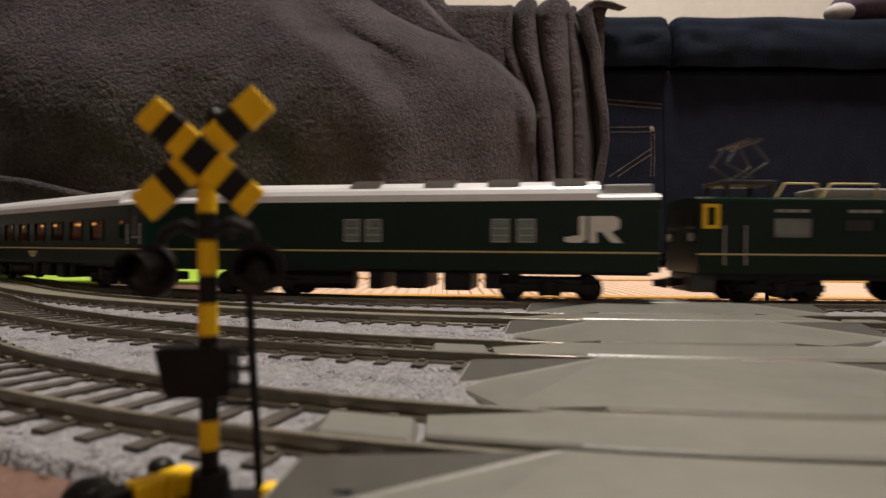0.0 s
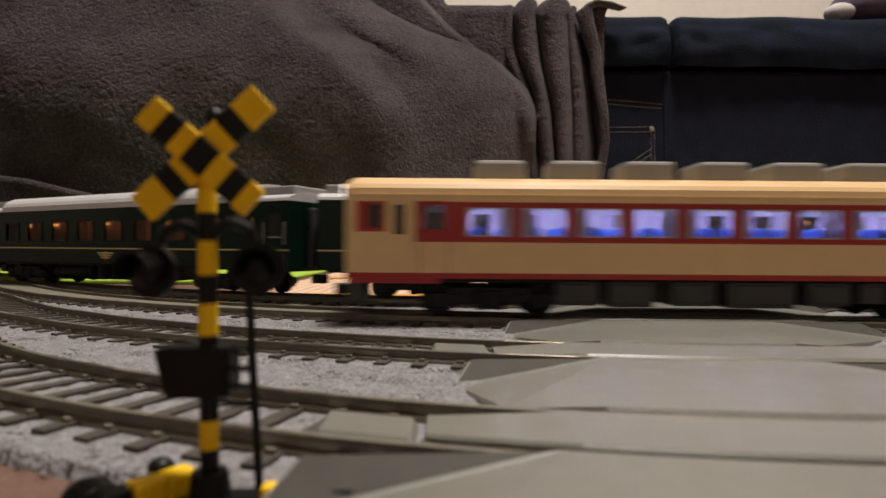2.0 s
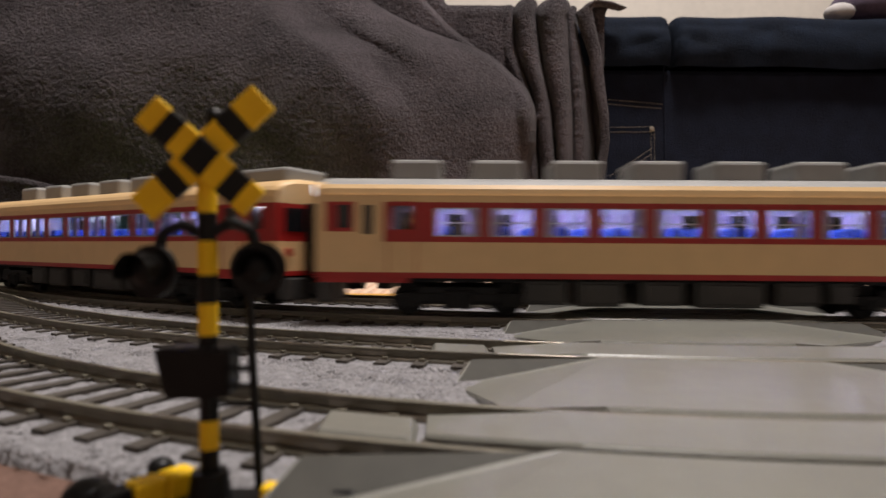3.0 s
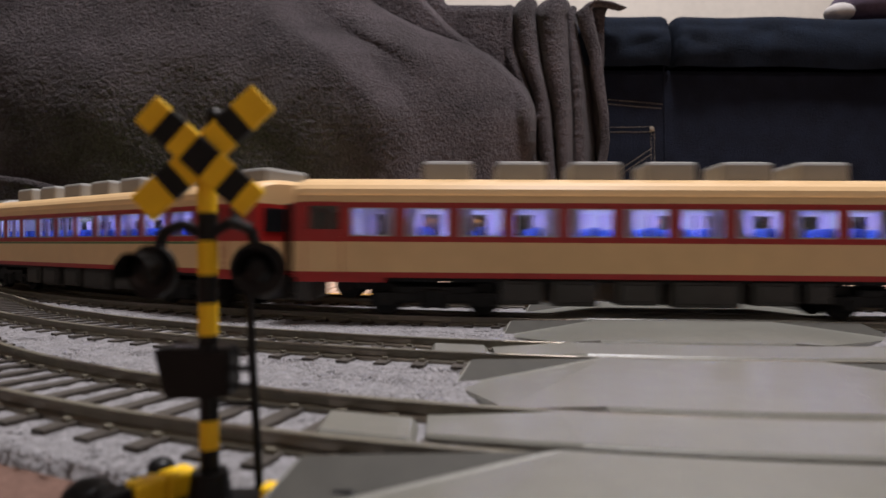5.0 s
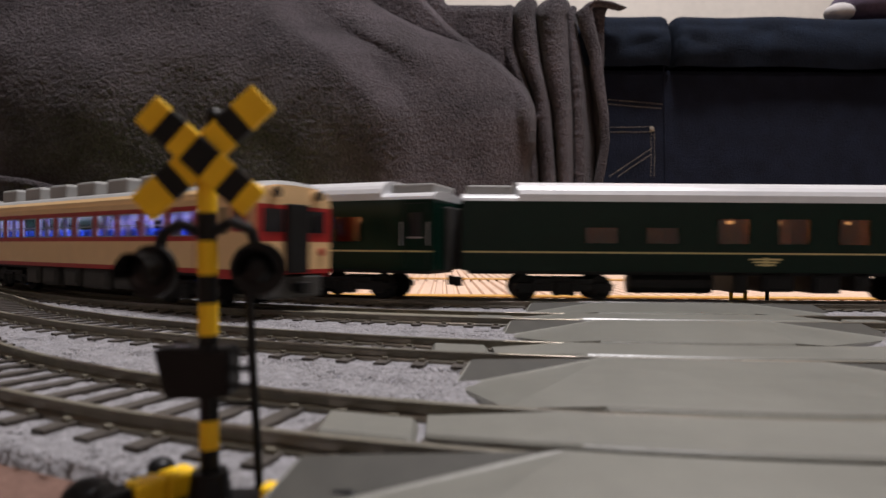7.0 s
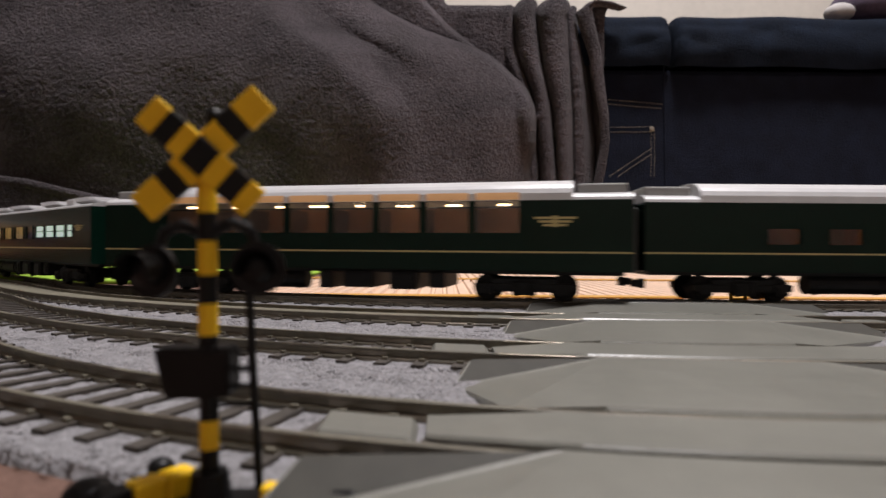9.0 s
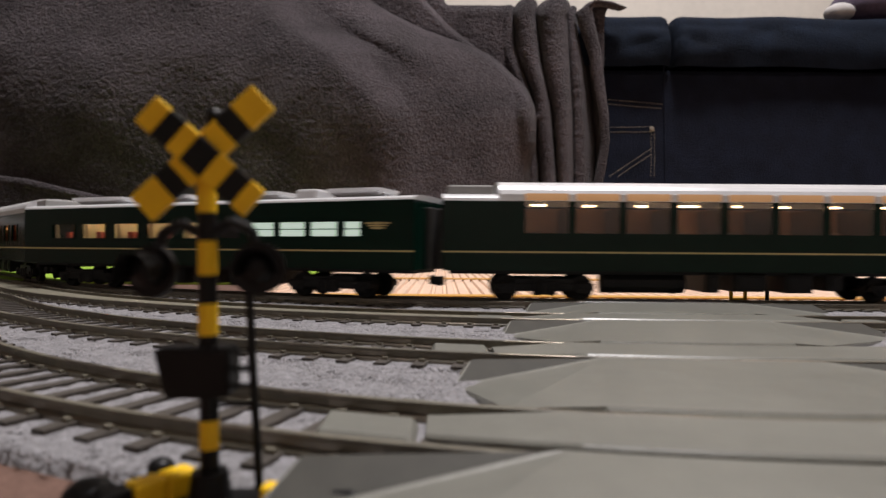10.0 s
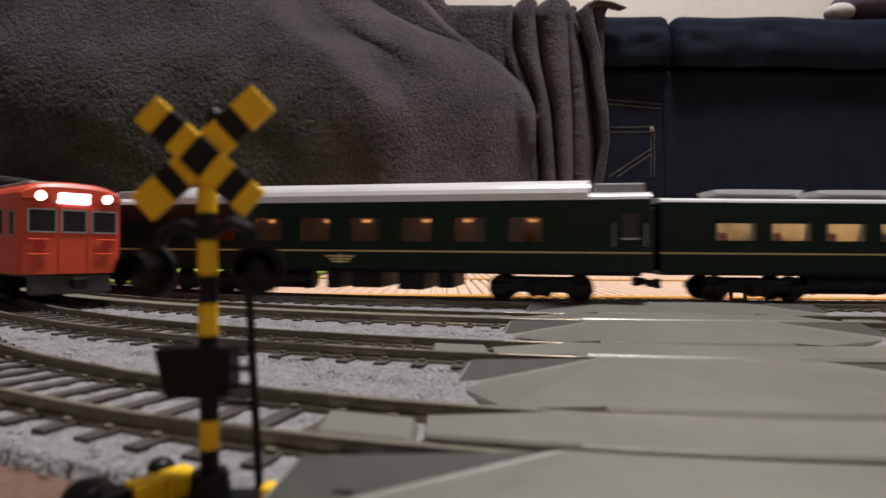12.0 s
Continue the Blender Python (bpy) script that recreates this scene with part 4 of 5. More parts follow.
# ================= crossing signal =================
def crossing_signal():
    root = empty("crossing_signal", "yellow and black striped model level crossing signal with crossbuck", "crossing signal",
                 m=pose(-0.0227, 0.058, 0.0069, 0, -1.0, 0))
    mast = new("mast")
    mast.parent = root
    levels = [0, 4.4, 7.2, 15.5, 18.6, 21.4, 24.7, 27.5, 32.0]
    for i, (a, b) in enumerate(zip(levels, levels[1:])):
        bm = bmesh.new()
        cyl(bm, (0, 0, a), (0, 0, b), 0.95 if i % 2 else 0.9, 18)
        part("mast_band", bm, M["yellow"] if i % 2 else M["black"], mast)
    bm = bmesh.new()
    cyl(bm, (0.6, 0.6, 32), (0.6, 0.6, 37), 0.8, 16)
    ball(bm, (0.6, 0.6, 37), 0.95)
    part("cap", bm, M["black"], root)
    # crossbuck
    cz = 33.0
    for ang, dy in ((42, -1.3), (-42, -1.9)):
        arm = new("crossbuck_arm")
        arm.parent = root
        arm.matrix_basis = pose(0.0002, dy * K, (cz + (0.1 if ang > 0 else -0.3)) * K, 0, -ang, 0)
        L = 7.9 if ang > 0 else 6.8
        cuts = [-L, -4.9, -3.0, -1.3, 1.3, 3.2, 5.2, L] if ang < 0 else [-L, -4.9, -3.0, -1.2, 1.2, 3.0, 5.0, L]
        kinds = "ybybyby"
        for (a, b), kd in zip(zip(cuts, cuts[1:]), kinds):
            bm = bmesh.new()
            box(bm, a, b, -0.45, 0.45, -1.55, 1.55, bevel=0.12)
            part("stripe", bm, M["yellow"] if kd == "y" else M["black"], arm)
    # lamps on both sides
    for s, z in ((-1, 21.8), (1, 22.0)):
        ln = new("flashing_lamp")
        ln.parent = root
        bm = bmesh.new()
        cyl(bm, (0, 0.2, 0), (0, -0.5, 0), 2.6, 28)
        part("backplate", bm, M["black"], ln)
        bm = bmesh.new()
        cyl(bm, (0, -0.5, 0), (0, -1.4, 0), 1.5, 24)
        ball(bm, (0, -1.3, 0), 1.35, 1, 0.5, 1)
        part("lens", bm, M["black"], ln, smooth=True)
        bm = bmesh.new()
        rings = []
        for y, r in ((-0.4, 1.75), (-3.2, 1.9)):
            rings.append([(r * math.cos(radians(a)), y, r * math.sin(radians(a))) for a in range(-20, 201, 20)])
        loft(bm, rings)
        hood = part("hood", bm, M["black"], ln, smooth=True)
        ln.matrix_basis = pose(s * 5.1 * K, -0.4 * K, z * K, 0, 0, 12 * s)
        bm = bmesh.new()
        pts = [(s * 0.6, 0, z + 3.6), (s * 2.4, 0, z + 4.6), (s * 4.3, 0, z + 3.8), (s * 5.1, 0, z + 1)]
        for p, q in zip(pts, pts[1:]):
            cyl(bm, p, q, 0.55, 10)
        part("lamp_bracket", bm, M["black"], root)
    # relay box
    bm = bmesh.new()
    vs = box(bm, -4.8, 2.5, -1.6, 1.8, 9.6, 14.4)
    for v in vs:
        if v.co.z < 10 and v.co.x < 0:
            v.co.x += 1.1
    bmesh.ops.bevel(bm, geom=list(bm.edges), offset=0.25, segments=2, affect="EDGES")
    part("relay_box", bm, M["black"], root)
    # ladder rod and rungs
    bm = bmesh.new()
    cyl(bm, (4.6, 0.8, 0), (3.7, 0.8, 21), 0.42, 10)
    part("rear_post", bm, M["black"], root)
    for z in (8.5, 10.3, 12, 13.8):
        bm = bmesh.new()
        cyl(bm, (0.5, 0.6, z), (4.1, 0.8, z), 0.28, 8)
        part("rung", bm, M["black"], root)
    bm = bmesh.new()
    cyl(bm, (0, 0, -1.5), (0, 0, 2.2), 2.3, 24, 1.7)
    part("socket", bm, M["black"], root)
    bm = bmesh.new()
    box(bm, -2.5, 7, -3.2, 3, -3.2, -0.6, bevel=0.4)
    part("base_plate", bm, M["black"], root)


def guard_fence():
    """Low striped guard rails at the foot of the signal."""
    for x, y, turn, kinds, r in ((-0.0255, 0.0605, 233, "yyb", 1.35), (-0.0172, 0.0568, -8, "yyb", 1.0)):
        root = empty("guard_rail", "low yellow and black striped guard rail beside the signal", "guard rail", "guard rails", m=pose(x, y, 0.0, 0, 0, turn))
        for i, kd in enumerate(kinds):
            bm = bmesh.new()
            box(bm, i * 3.2, i * 3.2 + 3.2, -r, r, 7.4 - r, 7.4 + r, bevel=0.5)
            part("stripe", bm, M["yellow"] if kd == "y" else M["black"], root)
        for xx in (1.2, 8.0):
            bm = bmesh.new()
            cyl(bm, (xx, 0, 0), (xx, 0, 7.5), 0.7, 12)
            part("post", bm, M["black"], root)
    for x, y, h, r in ((-0.0325, 0.0545, 8.0, 2.3), (-0.0292, 0.0615, 8.2, 1.3)):
        root = empty("bollard", "round black plastic post beside the ballast", "post", "posts", m=pose(x, y, 0))
        bm = bmesh.new()
        cyl(bm, (0, 0, 0), (0, 0, h), r, 20)
        ball(bm, (0, 0, h), r, 1, 1, 0.7)
        part("post", bm, M["black"], root, smooth=True)


def far_barrier():
    """Small yellow barrier beyond the far track, with a black post beside it."""
    root = empty("track_barrier", "small yellow plastic barrier standing beyond the far track", "barrier", m=pose(0.142, 0.284, 0.0045))
    for x in (-3.4, 3.4):
        bm = bmesh.new()
        box(bm, x - 0.7, x + 0.7, -0.7, 0.7, 0, 10.5, bevel=0.2)
        part("post", bm, M["yellow"], root)
    for z in (3.4, 8.0):
        bm = bmesh.new()
        box(bm, -3.4, 3.4, -0.5, 0.5, z - 0.6, z + 0.6, bevel=0.15)
        part("rail", bm, M["yellow"], root)
    root = empty("bollard", "slim black post beside the far track", "post", "posts", m=pose(0.156, 0.284, 0.0045))
    bm = bmesh.new()
    cyl(bm, (0, 0, 0), (0, 0, 11), 0.9, 12)
    cyl(bm, (0, 0, 0), (0, 0, 1), 2.4, 14)
    part("post", bm, M["black"], root)


# ================= sofa, blanket, mats =================
F = 1045.0
SOFA_Y = 960.0


def plane_pt(px, py, y):
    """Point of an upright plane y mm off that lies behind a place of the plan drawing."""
    return (px - 784) / F * y, y, 31 - (py - 441) / F * y


def sofa():
    root = empty("sofa", "dark blue denim covered sofa with loose seat cushions", "sofa")
    bm = bmesh.new()
    box(bm, -1150, 1250, SOFA_Y + 12, SOFA_Y + 600, 20, 330, bevel=10)
    part("base", bm, M["denim"], root, "dark denim sofa front")
    bm = bmesh.new()
    for x in (-1000, 0, 1100):
        cyl(bm, (x, SOFA_Y + 60, 0), (x, SOFA_Y + 60, 30), 22, 16)
        cyl(bm, (x, SOFA_Y + 500, 0), (x, SOFA_Y + 500, 30), 22, 16)
    part("feet", bm, M["under"], root)
    seam = 370.0
    for x0, x1 in ((-1150, seam - 1.5), (seam + 1.5, 1250)):
        bm = bmesh.new()
        nx, nz = 200, 30
        rings = []
        for i in range(nx + 1):
            x = x0 + (x1 - x0) * i / nx
            e = min(1.0, (x - x0) / 16, (x1 - x) / 16)
            e = math.sqrt(max(0.0, 1 - (1 - e) ** 2))
            row = []
            for j in range(nz + 1):
                t = j / nz
                # front lip, rolled top edge, then back along the seat
                if t < 0.45:
                    q = t / 0.45
                    y, z = SOFA_Y - 8 - 8 * math.sin(q * 3.1) * e, 328 + q * 62
                    w = noise.noise((x / 55, z / 26, 2)) * 9 * (0.3 + q) * math.exp(-min(abs(x - seam), 500) / 160)
                    crease = abs(math.sin((z - 330) / 15.0 + abs(x - seam) / 55.0)) ** 0.4
                    w -= 6 * crease * math.exp(-abs(x - seam) / 70)
                    y += w + 2.5 * noise.noise((x / 90, z / 40, 8))
                elif t < 0.7:
                    a = (t - 0.45) / 0.25 * math.pi / 2
                    y, z = SOFA_Y - 8 + 26 * (1 - math.cos(a)), 390 + 26 * math.sin(a)
                else:
                    q = (t - 0.7) / 0.3
                    y, z = SOFA_Y + 18 + q * 560, 416 + 6 * math.sin(q * 3.1)
                z = 330 + (z - 330) * (0.82 + 0.18 * e)
                row.append((x, y + (1 - e) * 14, z + 3 * noise.noise((x / 120, y / 200, 1))))
            rings.append(row)
        vs, _ = loft(bm, rings)
        bm.faces.new(vs[0]), bm.faces.new(vs[-1])
        bmesh.ops.recalc_face_normals(bm, faces=bm.faces)
        part("seat_cushion", bm, M["denim_top"], root, "faded denim seat cushion", smooth=True)
    bm = bmesh.new()
    box(bm, -1150, 1250, SOFA_Y + 500, SOFA_Y + 640, 20, 470, bevel=20)
    part("backrest", bm, M["denim"], root)
    # stitched seams: rows of short stitches
    for pts in ([(1068, 174), (1172, 182)], [(1068, 182), (1172, 190)], [(1072, 224), (1152, 222)], [(1072, 232), (1152, 231)],
                [(1151, 228), (1151, 312)], [(1157, 228), (1157, 312)], [(1150, 262), (1075, 312)], [(1152, 270), (1090, 312)]):
        (xa, ya), (xb, yb) = pts
        n = max(3, int(math.hypot(xb - xa, yb - ya) / 6))
        bm = bmesh.new()
        for i in range(n):
            t0, t1 = i / n, (i + 0.62) / n
            p = plane_pt(xa + (xb - xa) * t0, ya + (yb - ya) * t0, SOFA_Y + 11.5)
            q = plane_pt(xa + (xb - xa) * t1, ya + (yb - ya) * t1, SOFA_Y + 11.5)
            cyl(bm, p, q, 0.55, 5)
        part("stitching", bm, M["thread"], root, "tan stitching")
    bm = bmesh.new()
    ball(bm, plane_pt(1152, 226, SOFA_Y + 11), 4.2, 1, 0.5, 1.1, 8)
    part("rivet", bm, M["thread"], root, "brass pocket rivet", smooth=True)
    bm = bmesh.new()
    p = plane_pt(1172, 100, SOFA_Y + 11)
    q = plane_pt(1180, 500, SOFA_Y + 11)
    cyl(bm, p, q, 1.4, 6)
    part("panel_seam", bm, M["denim"], root)


def smooth01(t):
    t = max(0.0, min(1.0, t))
    return t * t * (3 - 2 * t)


def bend(v, *pts):
    """Value at v of a line bent at (v, value) points."""
    for (a, xa), (b, xb) in zip(pts, pts[1:]):
        if v <= b:
            return xa + (xb - xa) * max(0.0, (v - a) / (b - a))
    return pts[-1][1]


def soft_bend(v, *pts):
    """The same line with its corners rounded off."""
    return sum(bend(v + k, *pts) for k in (-42, -28, -14, 0, 14, 28, 42)) / 7


def ridge_x(v):
    """Outline of the blanket's bulging front, in plan units by height v."""
    return 0.5 * sum(bend(v + k, (-200, 470), (-60, 575), (0, 638), (40, 705), (70, 775), (90, 845), (110, 872), (150, 918), (200, 952), (240, 946), (290, 932), (340, 930), (520, 940)) for k in (-9, 9))


def blanket():
    bm = bmesh.new()
    nu, nv = 520, 230
    rings = []
    for i in range(nu + 1):
        u = -190 + (1066 + 190) * i / nu
        vtop = 24 + min(0.0, (u - 788) * 1.35)
        row = []
        for j in range(nv + 1):
            v = -150 + (505 + 150) * j / nv
            d = ridge_x(v) - u                       # positive inside the bulge
            y = SOFA_Y - 24
            b = smooth01((d + 5) / 16)
            # middle layer, between the bulge and the flat rear layer
            y -= 20 * smooth01((bend(v, (-150, 640), (0, 745), (50, 792), (95, 850), (130, 860)) - u) / 12) * smooth01((130 - v) / 40) * (1 - b)
            # hanging folds of the rear layer: rounded rolls with tight creases between them
            w = smooth01((u - 885) / 30)
            c1 = bend(v, (20, 904), (90, 911), (160, 938), (300, 955))
            c2 = bend(v, (20, 944), (110, 956), (190, 975), (320, 986))
            c3 = bend(v, (20, 999), (200, 1010), (320, 1012))
            c4 = bend(v, (20, 1022), (120, 1040), (250, 1052))
            fold = 0.0
            for e0, e1, hgt in ((c1, c2, 26), (c2, c3, 30), (c3, c4 - 10, 12)):
                if e0 < u < e1:
                    fold = max(fold, hgt * math.sin(math.pi * (u - e0) / (e1 - e0)) ** 0.7)
            fold += 16 * math.exp(-((u - c1 + 14) / 12) ** 2)
            y -= w * fold
            y += w * (26 * math.exp(-((u - c1) / 5) ** 2) + 26 * math.exp(-((u - c2) / 4.5) ** 2) + 10 * math.exp(-((u - c3) / 5) ** 2) + 42 * math.exp(-((u - c4) / 13) ** 2))
            # bulge of the near layer: steep lip, then swelling outwards and down
            swell = 1 - math.exp(-max(0.0, d) / 150)
            y -= b * (48 + 92 * swell + 30 * smooth01((d - 200) / 800) + 22 * smooth01(v / 460))
            # second long fold below the lip
            off = soft_bend(v, (-100, 60), (0, 112), (50, 168), (120, 222), (200, 205), (300, 180))
            y -= b * 40 * smooth01((d - off) / 90) * smooth01((430 - v) / 330)
            y += b * 15 * math.exp(-((d - off + 26) / 30) ** 2) * smooth01((190 - v) / 120)
            y -= b * (8 * noise.noise((u / 230, v / 190, 4)) + 2.2 * noise.noise((u / 60, v / 60, 9)))
            y += 1.2 * noise.noise((u / 8, v / 8, 1))
            # tuck at the hanging tip
            y += 44 * b * math.exp(-((u - 950) / 12) ** 2 - ((v - 250) / 50) ** 2)
            top = v < vtop and d < 0
            vv = v
            if top:
                q = (vtop - v) / 174
                y += 560 * q
                vv = vtop - 12 * math.sin(min(1, q * 8) * 1.5) * (1 if u > 890 else 0.2)
            px, py, pz = plane_pt(u, vv, SOFA_Y)
            if not top:
                s = y / SOFA_Y
                px, pz = px * s, 31 + (pz - 31) * s
            row.append((px, y, max(6.0, pz)))
        rings.append(row)
    vs, _ = loft(bm, rings)
    ob = part("blanket", bm, M["blanket"], smooth=True)
    tagged(ob, label="grey-brown fleece blanket draped in folds over the sofa", category="blanket")
    sol = ob.modifiers.new("thickness", "SOLIDIFY")
    sol.thickness, sol.offset = 0.004, 1
    # rolled hem at the hanging edge
    bm = bmesh.new()
    rings = []
    for v, u, r in ((14, 1098, 7), (6, 1070, 10), (4, 1045, 12), (18, 1030, 13), (45, 1036, 12), (90, 1050, 10), (150, 1058, 9), (200, 1066, 8), (250, 1070, 7), (300, 1062, 8), (360, 1050, 8), (460, 1040, 8)):
        cx, cy, cz = plane_pt(u, v, SOFA_Y - 34)
        rings.append([(cx + r * math.cos(a), cy + r * math.sin(a) * 0.9, cz + (r * math.cos(a) * 0.3)) for a in [2 * math.pi * q / 14 for q in range(14)]])
    vs, _ = loft(bm, rings, closed_ring=True)
    bm.faces.new(vs[0]), bm.faces.new(vs[-1])
    bmesh.ops.subdivide_edges(bm, edges=bm.edges[:], cuts=1, smooth=1.0)
    bmesh.ops.recalc_face_normals(bm, faces=bm.faces)
    part("hem", bm, M["blanket"], ob, "rolled blanket hem", smooth=True)
    bm = bmesh.new()
    rings = []
    for u, v in ((-60, 312), (0, 325), (50, 331), (110, 345), (170, 358), (260, 380)):
        cx, cy, cz = plane_pt(u, v, 722)
        rings.append([(cx, cy + 6 * math.sin(a), cz + 6 * math.cos(a)) for a in [2 * math.pi * q / 10 for q in range(10)]])
    loft(bm, rings, closed_ring=True)
    part("hem", bm, M["blanket"], ob, "rolled blanket hem", smooth=True)


def floor_mats():
    bm = bmesh.new()
    prof, x = [], -110.0
    while x < 900:
        prof += [(x, 4.5), (x + 0.8, 6.0), (x + 4.6, 6.2), (x + 5.4, 4.5)]
        x += 7.0
    loft(bm, [[(a, y, z) for a, z in prof] for y in (298, 862)])
    ob = part("ribbed_mat", bm, M["mat"])
    tagged(ob, label="pale peach ribbed floor mat beyond the tracks", category="mat")
    bm = bmesh.new()
    for y0, y1 in ((304, 316), (480, 496)):
        box(bm, -110, 900, y0, y1, 6.3, 6.9)
    part("border_line", bm, M["mat_line"], ob, "orange border stripe")
    bm = bmesh.new()
    box(bm, -420, -125, 420, 700, 4.3, 7.2, bevel=1.0)
    tagged(part("lime_mat", bm, M["lime"]), label="lime green felt mat on the carpet", category="mat")


def sofa_things():
    bm = bmesh.new()
    ball(bm, (742, SOFA_Y + 60, 452), 60, 1.25, 0.8, 0.6)
    tagged(part("cushion", bm, M["purple"], smooth=True), label="dark purple cloth cushion on the sofa", category="cushion")
    bm = bmesh.new()
    ball(bm, (668, SOFA_Y + 40, 436), 22, 1.1, 0.9, 0.7)
    tagged(part("soft_toy_ball", bm, M["grey_cloth"], smooth=True), label="small pale grey cloth ball on the sofa", category="soft ball")


for ln in "abcd":
    build_track(ln, {"a": 2750, "b": 2750, "c": 2600, "d": 900}[ln], {"a": 2450, "b": 1700, "c": 600, "d": 500}[ln])
build_ballast()
build_crossing()
crossing_signal()
guard_fence()
far_barrier()
sofa()
blanket()
floor_mats()
sofa_things()

# ================= trains =================
V_GREEN, V_CREAM, V_ORANGE = 170.2, 249.2, 370.0
TRAIN = []      # thing, line, place of its centre at 0 s, speed


def sleeper_windows(n, pitch, first, w=15.0, kind="w"):
    return [(first + i * pitch, w, 25.0, 35.5, kind) for i in range(n)]


def trains():
    # couplings of the green train at 0 s, front to back
    gaps = [20.0, -213.6, -476.6, -739.6, -1003.0, -1266.0, -1529.0, -1785.0, -2033.0, -2295.0, -2558.0]
    lab = "dark green sleeping coach with yellow line and silver roof"

    def put_green(ob, i):
        TRAIN.append((ob, "a", (gaps[i] + gaps[i + 1]) / 2, V_GREEN))
    plen = [(a - b) * 1.01 - 8.2 for a, b in zip(gaps, gaps[1:])]
    plen[0] -= 4.0
    h0 = plen[0] / 2
    ob = green_car("dark green power van with white roof and white lettering mark", plen[0],
                   [(-92, 6.4, 25, 35, "d"), (-77, 7.5, 25, 35, "d"), (-19, 7.2, 25, 35, "l"), (-9, 7.2, 25, 35, "l"), (47, 7.5, 25, 35, "l"), (58.0, 7.5, 25, 35, "l")], glow=False, louvres=True)
    logo_mark(ob, h0 - 29)
    TRAIN.append((ob, "a", (gaps[0] + gaps[1]) / 2 - 4.5, V_GREEN))
    for i in (1, 2, 3, 4, 5, 8, 9):
        L = plen[i]
        if i in (4, 5):
            wins = [(-L / 2 + 59, 14.5, 24.5, 32, "w"), (-L / 2 + 85, 14.5, 24.5, 32, "w")] + [(-L / 2 + 115 + k * 25.6, 14, 24.6, 36, "w") for k in range(5)]
        elif i in (8, 9):
            wins = [(L / 2 - 50 - k * 23.6, 14.5, 24.8, 36, "w") for k in range(7)]
        else:
            wins = [(L / 2 - 48 - k * 24.7, 15, 24.8, 36, "w") for k in range(8)] + [(L / 2 - 21.5, 3.6, 26, 36, "w")]
        put_green(green_car(lab, L, wins, doors=[(L / 2 - 13, L / 2 - 3)], emblem=[(0 if i not in (1, 8) else -4, 17.6, 0.8)]), i)
    L = plen[6]
    put_green(green_car("dark green lounge coach with tall warmly lit windows", L, [(-81 + k * 21.6, 18.5, 29.0, 42.4, "g") for k in range(8)], style="salon",
                        emblem=[(L / 2 - 31, 34, 1.0)]), 6)
    L = plen[7]
    wins = [(-L / 2 + 32.0 + k * 23.4, 18.0, 26, 34.2, "g") for k in range(5)] + [(-L / 2 + 146, 13.5, 26, 34.2, "d")]
    wins += [(-L / 2 + 165 + k * 16.8, 14.5, 26.8, 34.0, "f") for k in range(3)] + [(-L / 2 + 213, 9, 26.8, 34.0, "f")]
    put_green(green_car("dark green dining coach with lit windows and roof coolers", L, wins, high=False, style="diner", emblem=[(L / 2 - 17, 32, 0.7)],
                        roof_units=[("boat", -L / 2 + 46, 38), ("boat", -L / 2 + 92, 40), ("boat", L / 2 - 90, 30), ("box", L / 2 - 60, 12), ("boat", L / 2 - 34, 28)]), 7)
    TRAIN.append((locomotive(), "a", gaps[0] + 8 + 112, V_GREEN))
    # cream set
    p = 248.0
    for i in range(5):
        L = p - 5.0
        first, count = ((45.5, 10) if i < 2 else (26.0, 11))
        wins = [(-L / 2 + first + k * 17.6, 13.9, 1 if i in (1, 4) else 0) for k in range(count)]
        if i in (0, 2, 3):
            units = [(-L / 2 + 50 + k * 25, 16.5, 6.2, 9, "roof_grey") for k in range(6)] + [(L / 2 - 18, 27, 4.6, 10, "roof_grey")]
        else:
            units = [(-L / 2 + 32 + k * 27, 17, 6.4, 9, "roof_grey") for k in range(7)]
        ob = cream_car("cream and crimson diesel railcar with cool lit windows", L, ((1, 0), (1, 0), (0, 0), (0, 1), (0, 1))[i], wins, units, grey_roof=i in (1, 4), green_line=i == 2, tail=i >= 3)
        TRAIN.append((ob, "b", 365.7 + p * (i + 0.5), -V_CREAM))
    TRAIN.append((orange_railcar(), "c", -252 - 126 - V_ORANGE * 12, V_ORANGE))


def logo_mark(parent, x):
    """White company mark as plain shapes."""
    y0, y1 = -18.05, -17.8
    bm = bmesh.new()
    poly_prism(bm, [(x - 9, 27.5), (x - 9, 25.6), (x - 7, 25), (x - 2, 25), (x - 0.2, 26.5), (x - 0.2, 36), (x - 3, 36), (x - 3, 28), (x - 6, 28), (x - 6, 27.5)], y0, y1)
    part("mark", bm, M["white"], parent, "white painted company mark")
    bm = bmesh.new()
    poly_prism(bm, [(x + 1, 25), (x + 1, 36), (x + 11, 36), (x + 13, 34.5), (x + 13, 31), (x + 10, 29.5), (x + 14, 25), (x + 10, 25), (x + 6, 29.5), (x + 4, 29.5), (x + 4, 25)], y0, y1)
    part("mark", bm, M["white"], parent, "white painted company mark")


trains()


def cream_lag(t):
    """Distance by which the cream train is behind an even run: it gathers speed at first."""
    rows = ((0.0, 27.0), (1.5, 17.0), (2.5, 7.5), (3.4, 0.0), (5.0, -2.0), (5.6, 0.5), (6.4, 0.0), (12.0, 0.0))
    for (a, p), (b, q) in zip(rows, rows[1:]):
        if t <= b:
            return p + (q - p) * (t - a) / (b - a)
    return 0.0


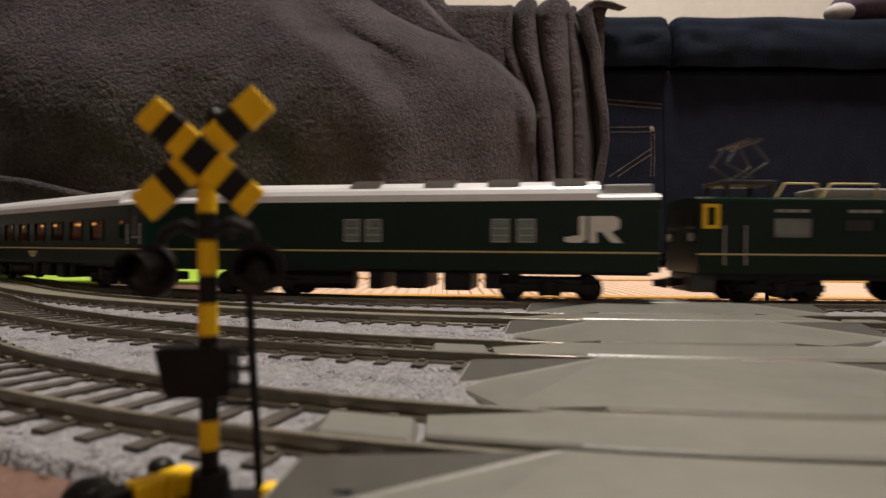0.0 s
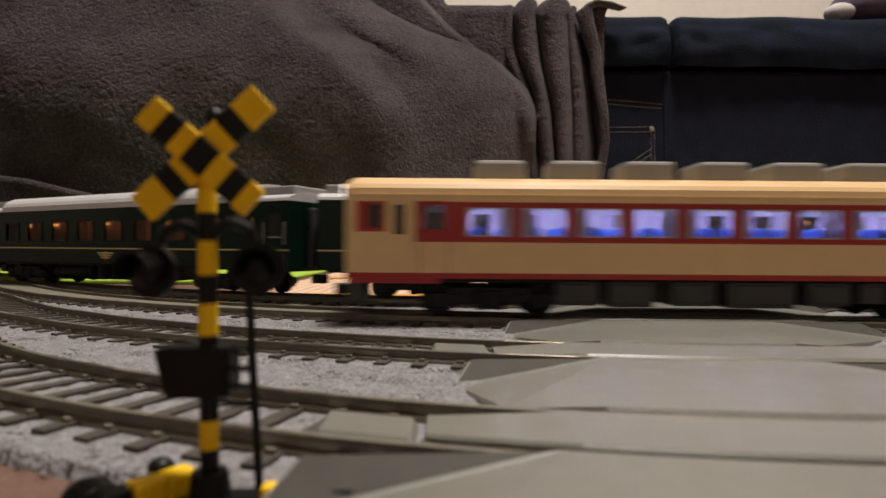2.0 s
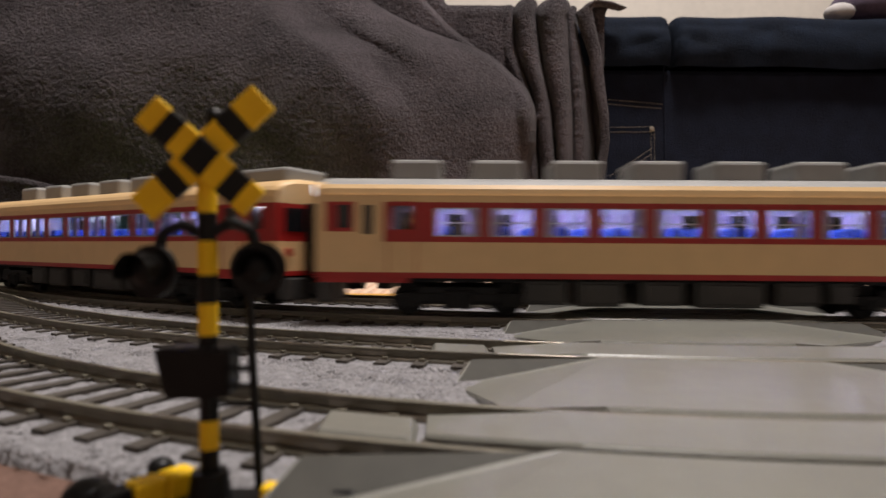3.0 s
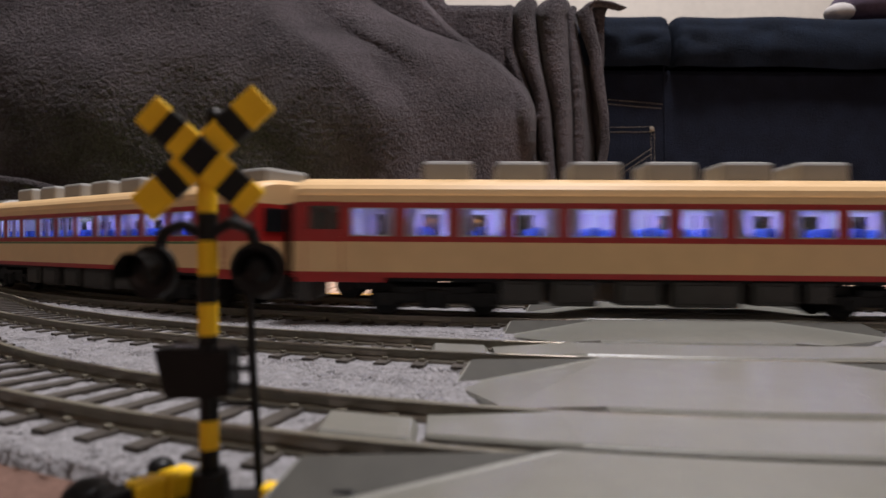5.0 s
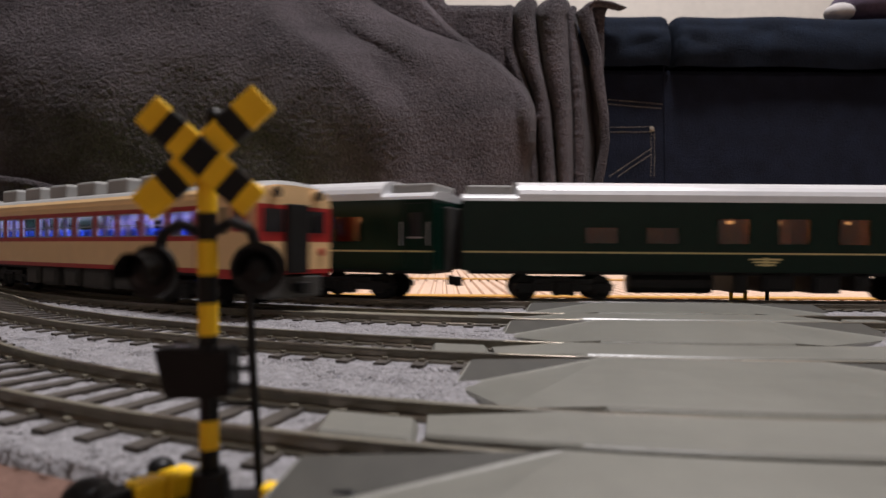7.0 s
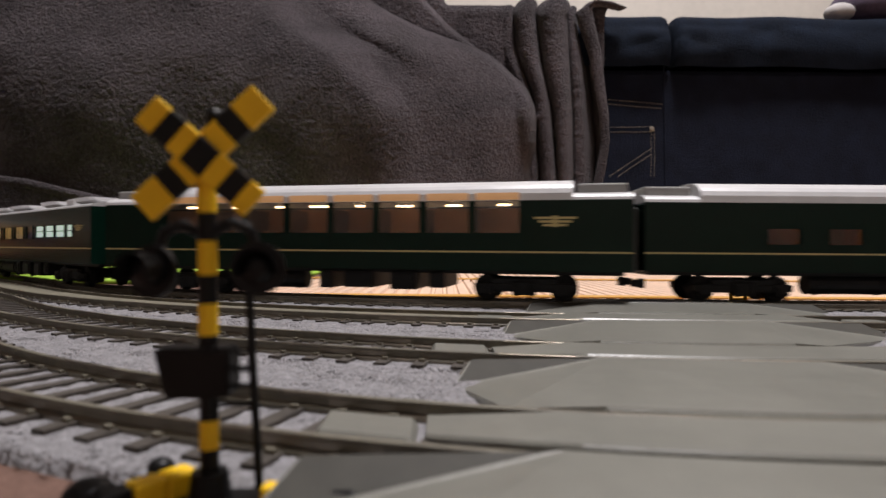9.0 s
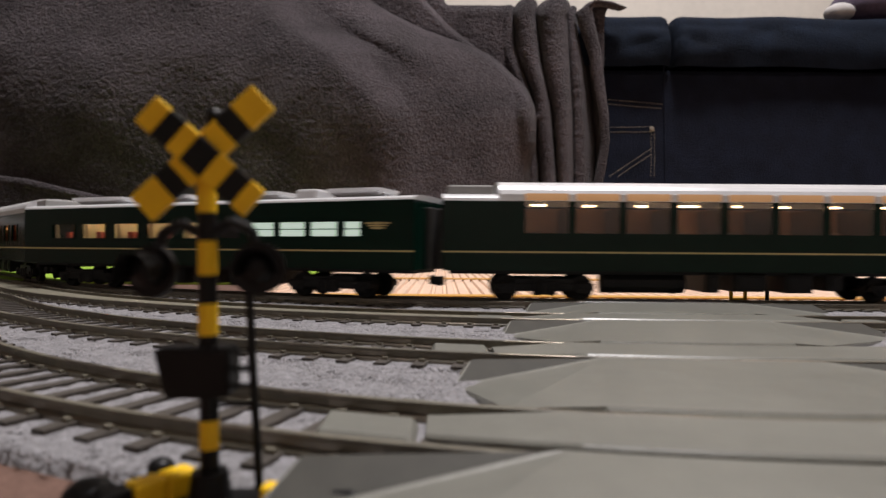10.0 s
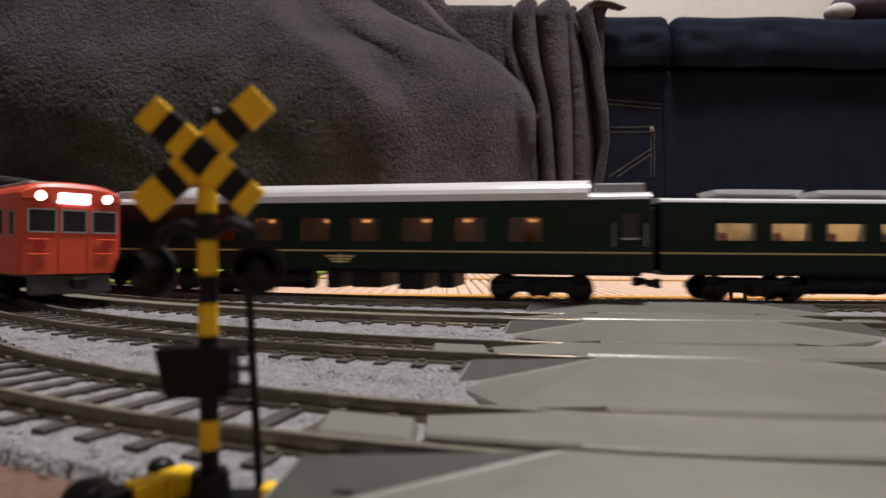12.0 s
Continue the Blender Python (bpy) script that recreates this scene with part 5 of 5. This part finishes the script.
def motions():
    for ob, line, s0, v in TRAIN:
        rows = []
        for i in range(49):
            t = i * 0.25
            x, y, h = along(line, s0 + v * t + (cream_lag(t) if line == "b" else 0.0))
            n = radians(h)
            sag = {"a": 11.0, "b": 12.0, "c": 8.0}[line]
            rows.append((t, pose((x - sag * math.sin(n)) * K, (y + sag * math.cos(n)) * K, RAIL, 0, 0, h)))
        walk(ob, rows)


motions()
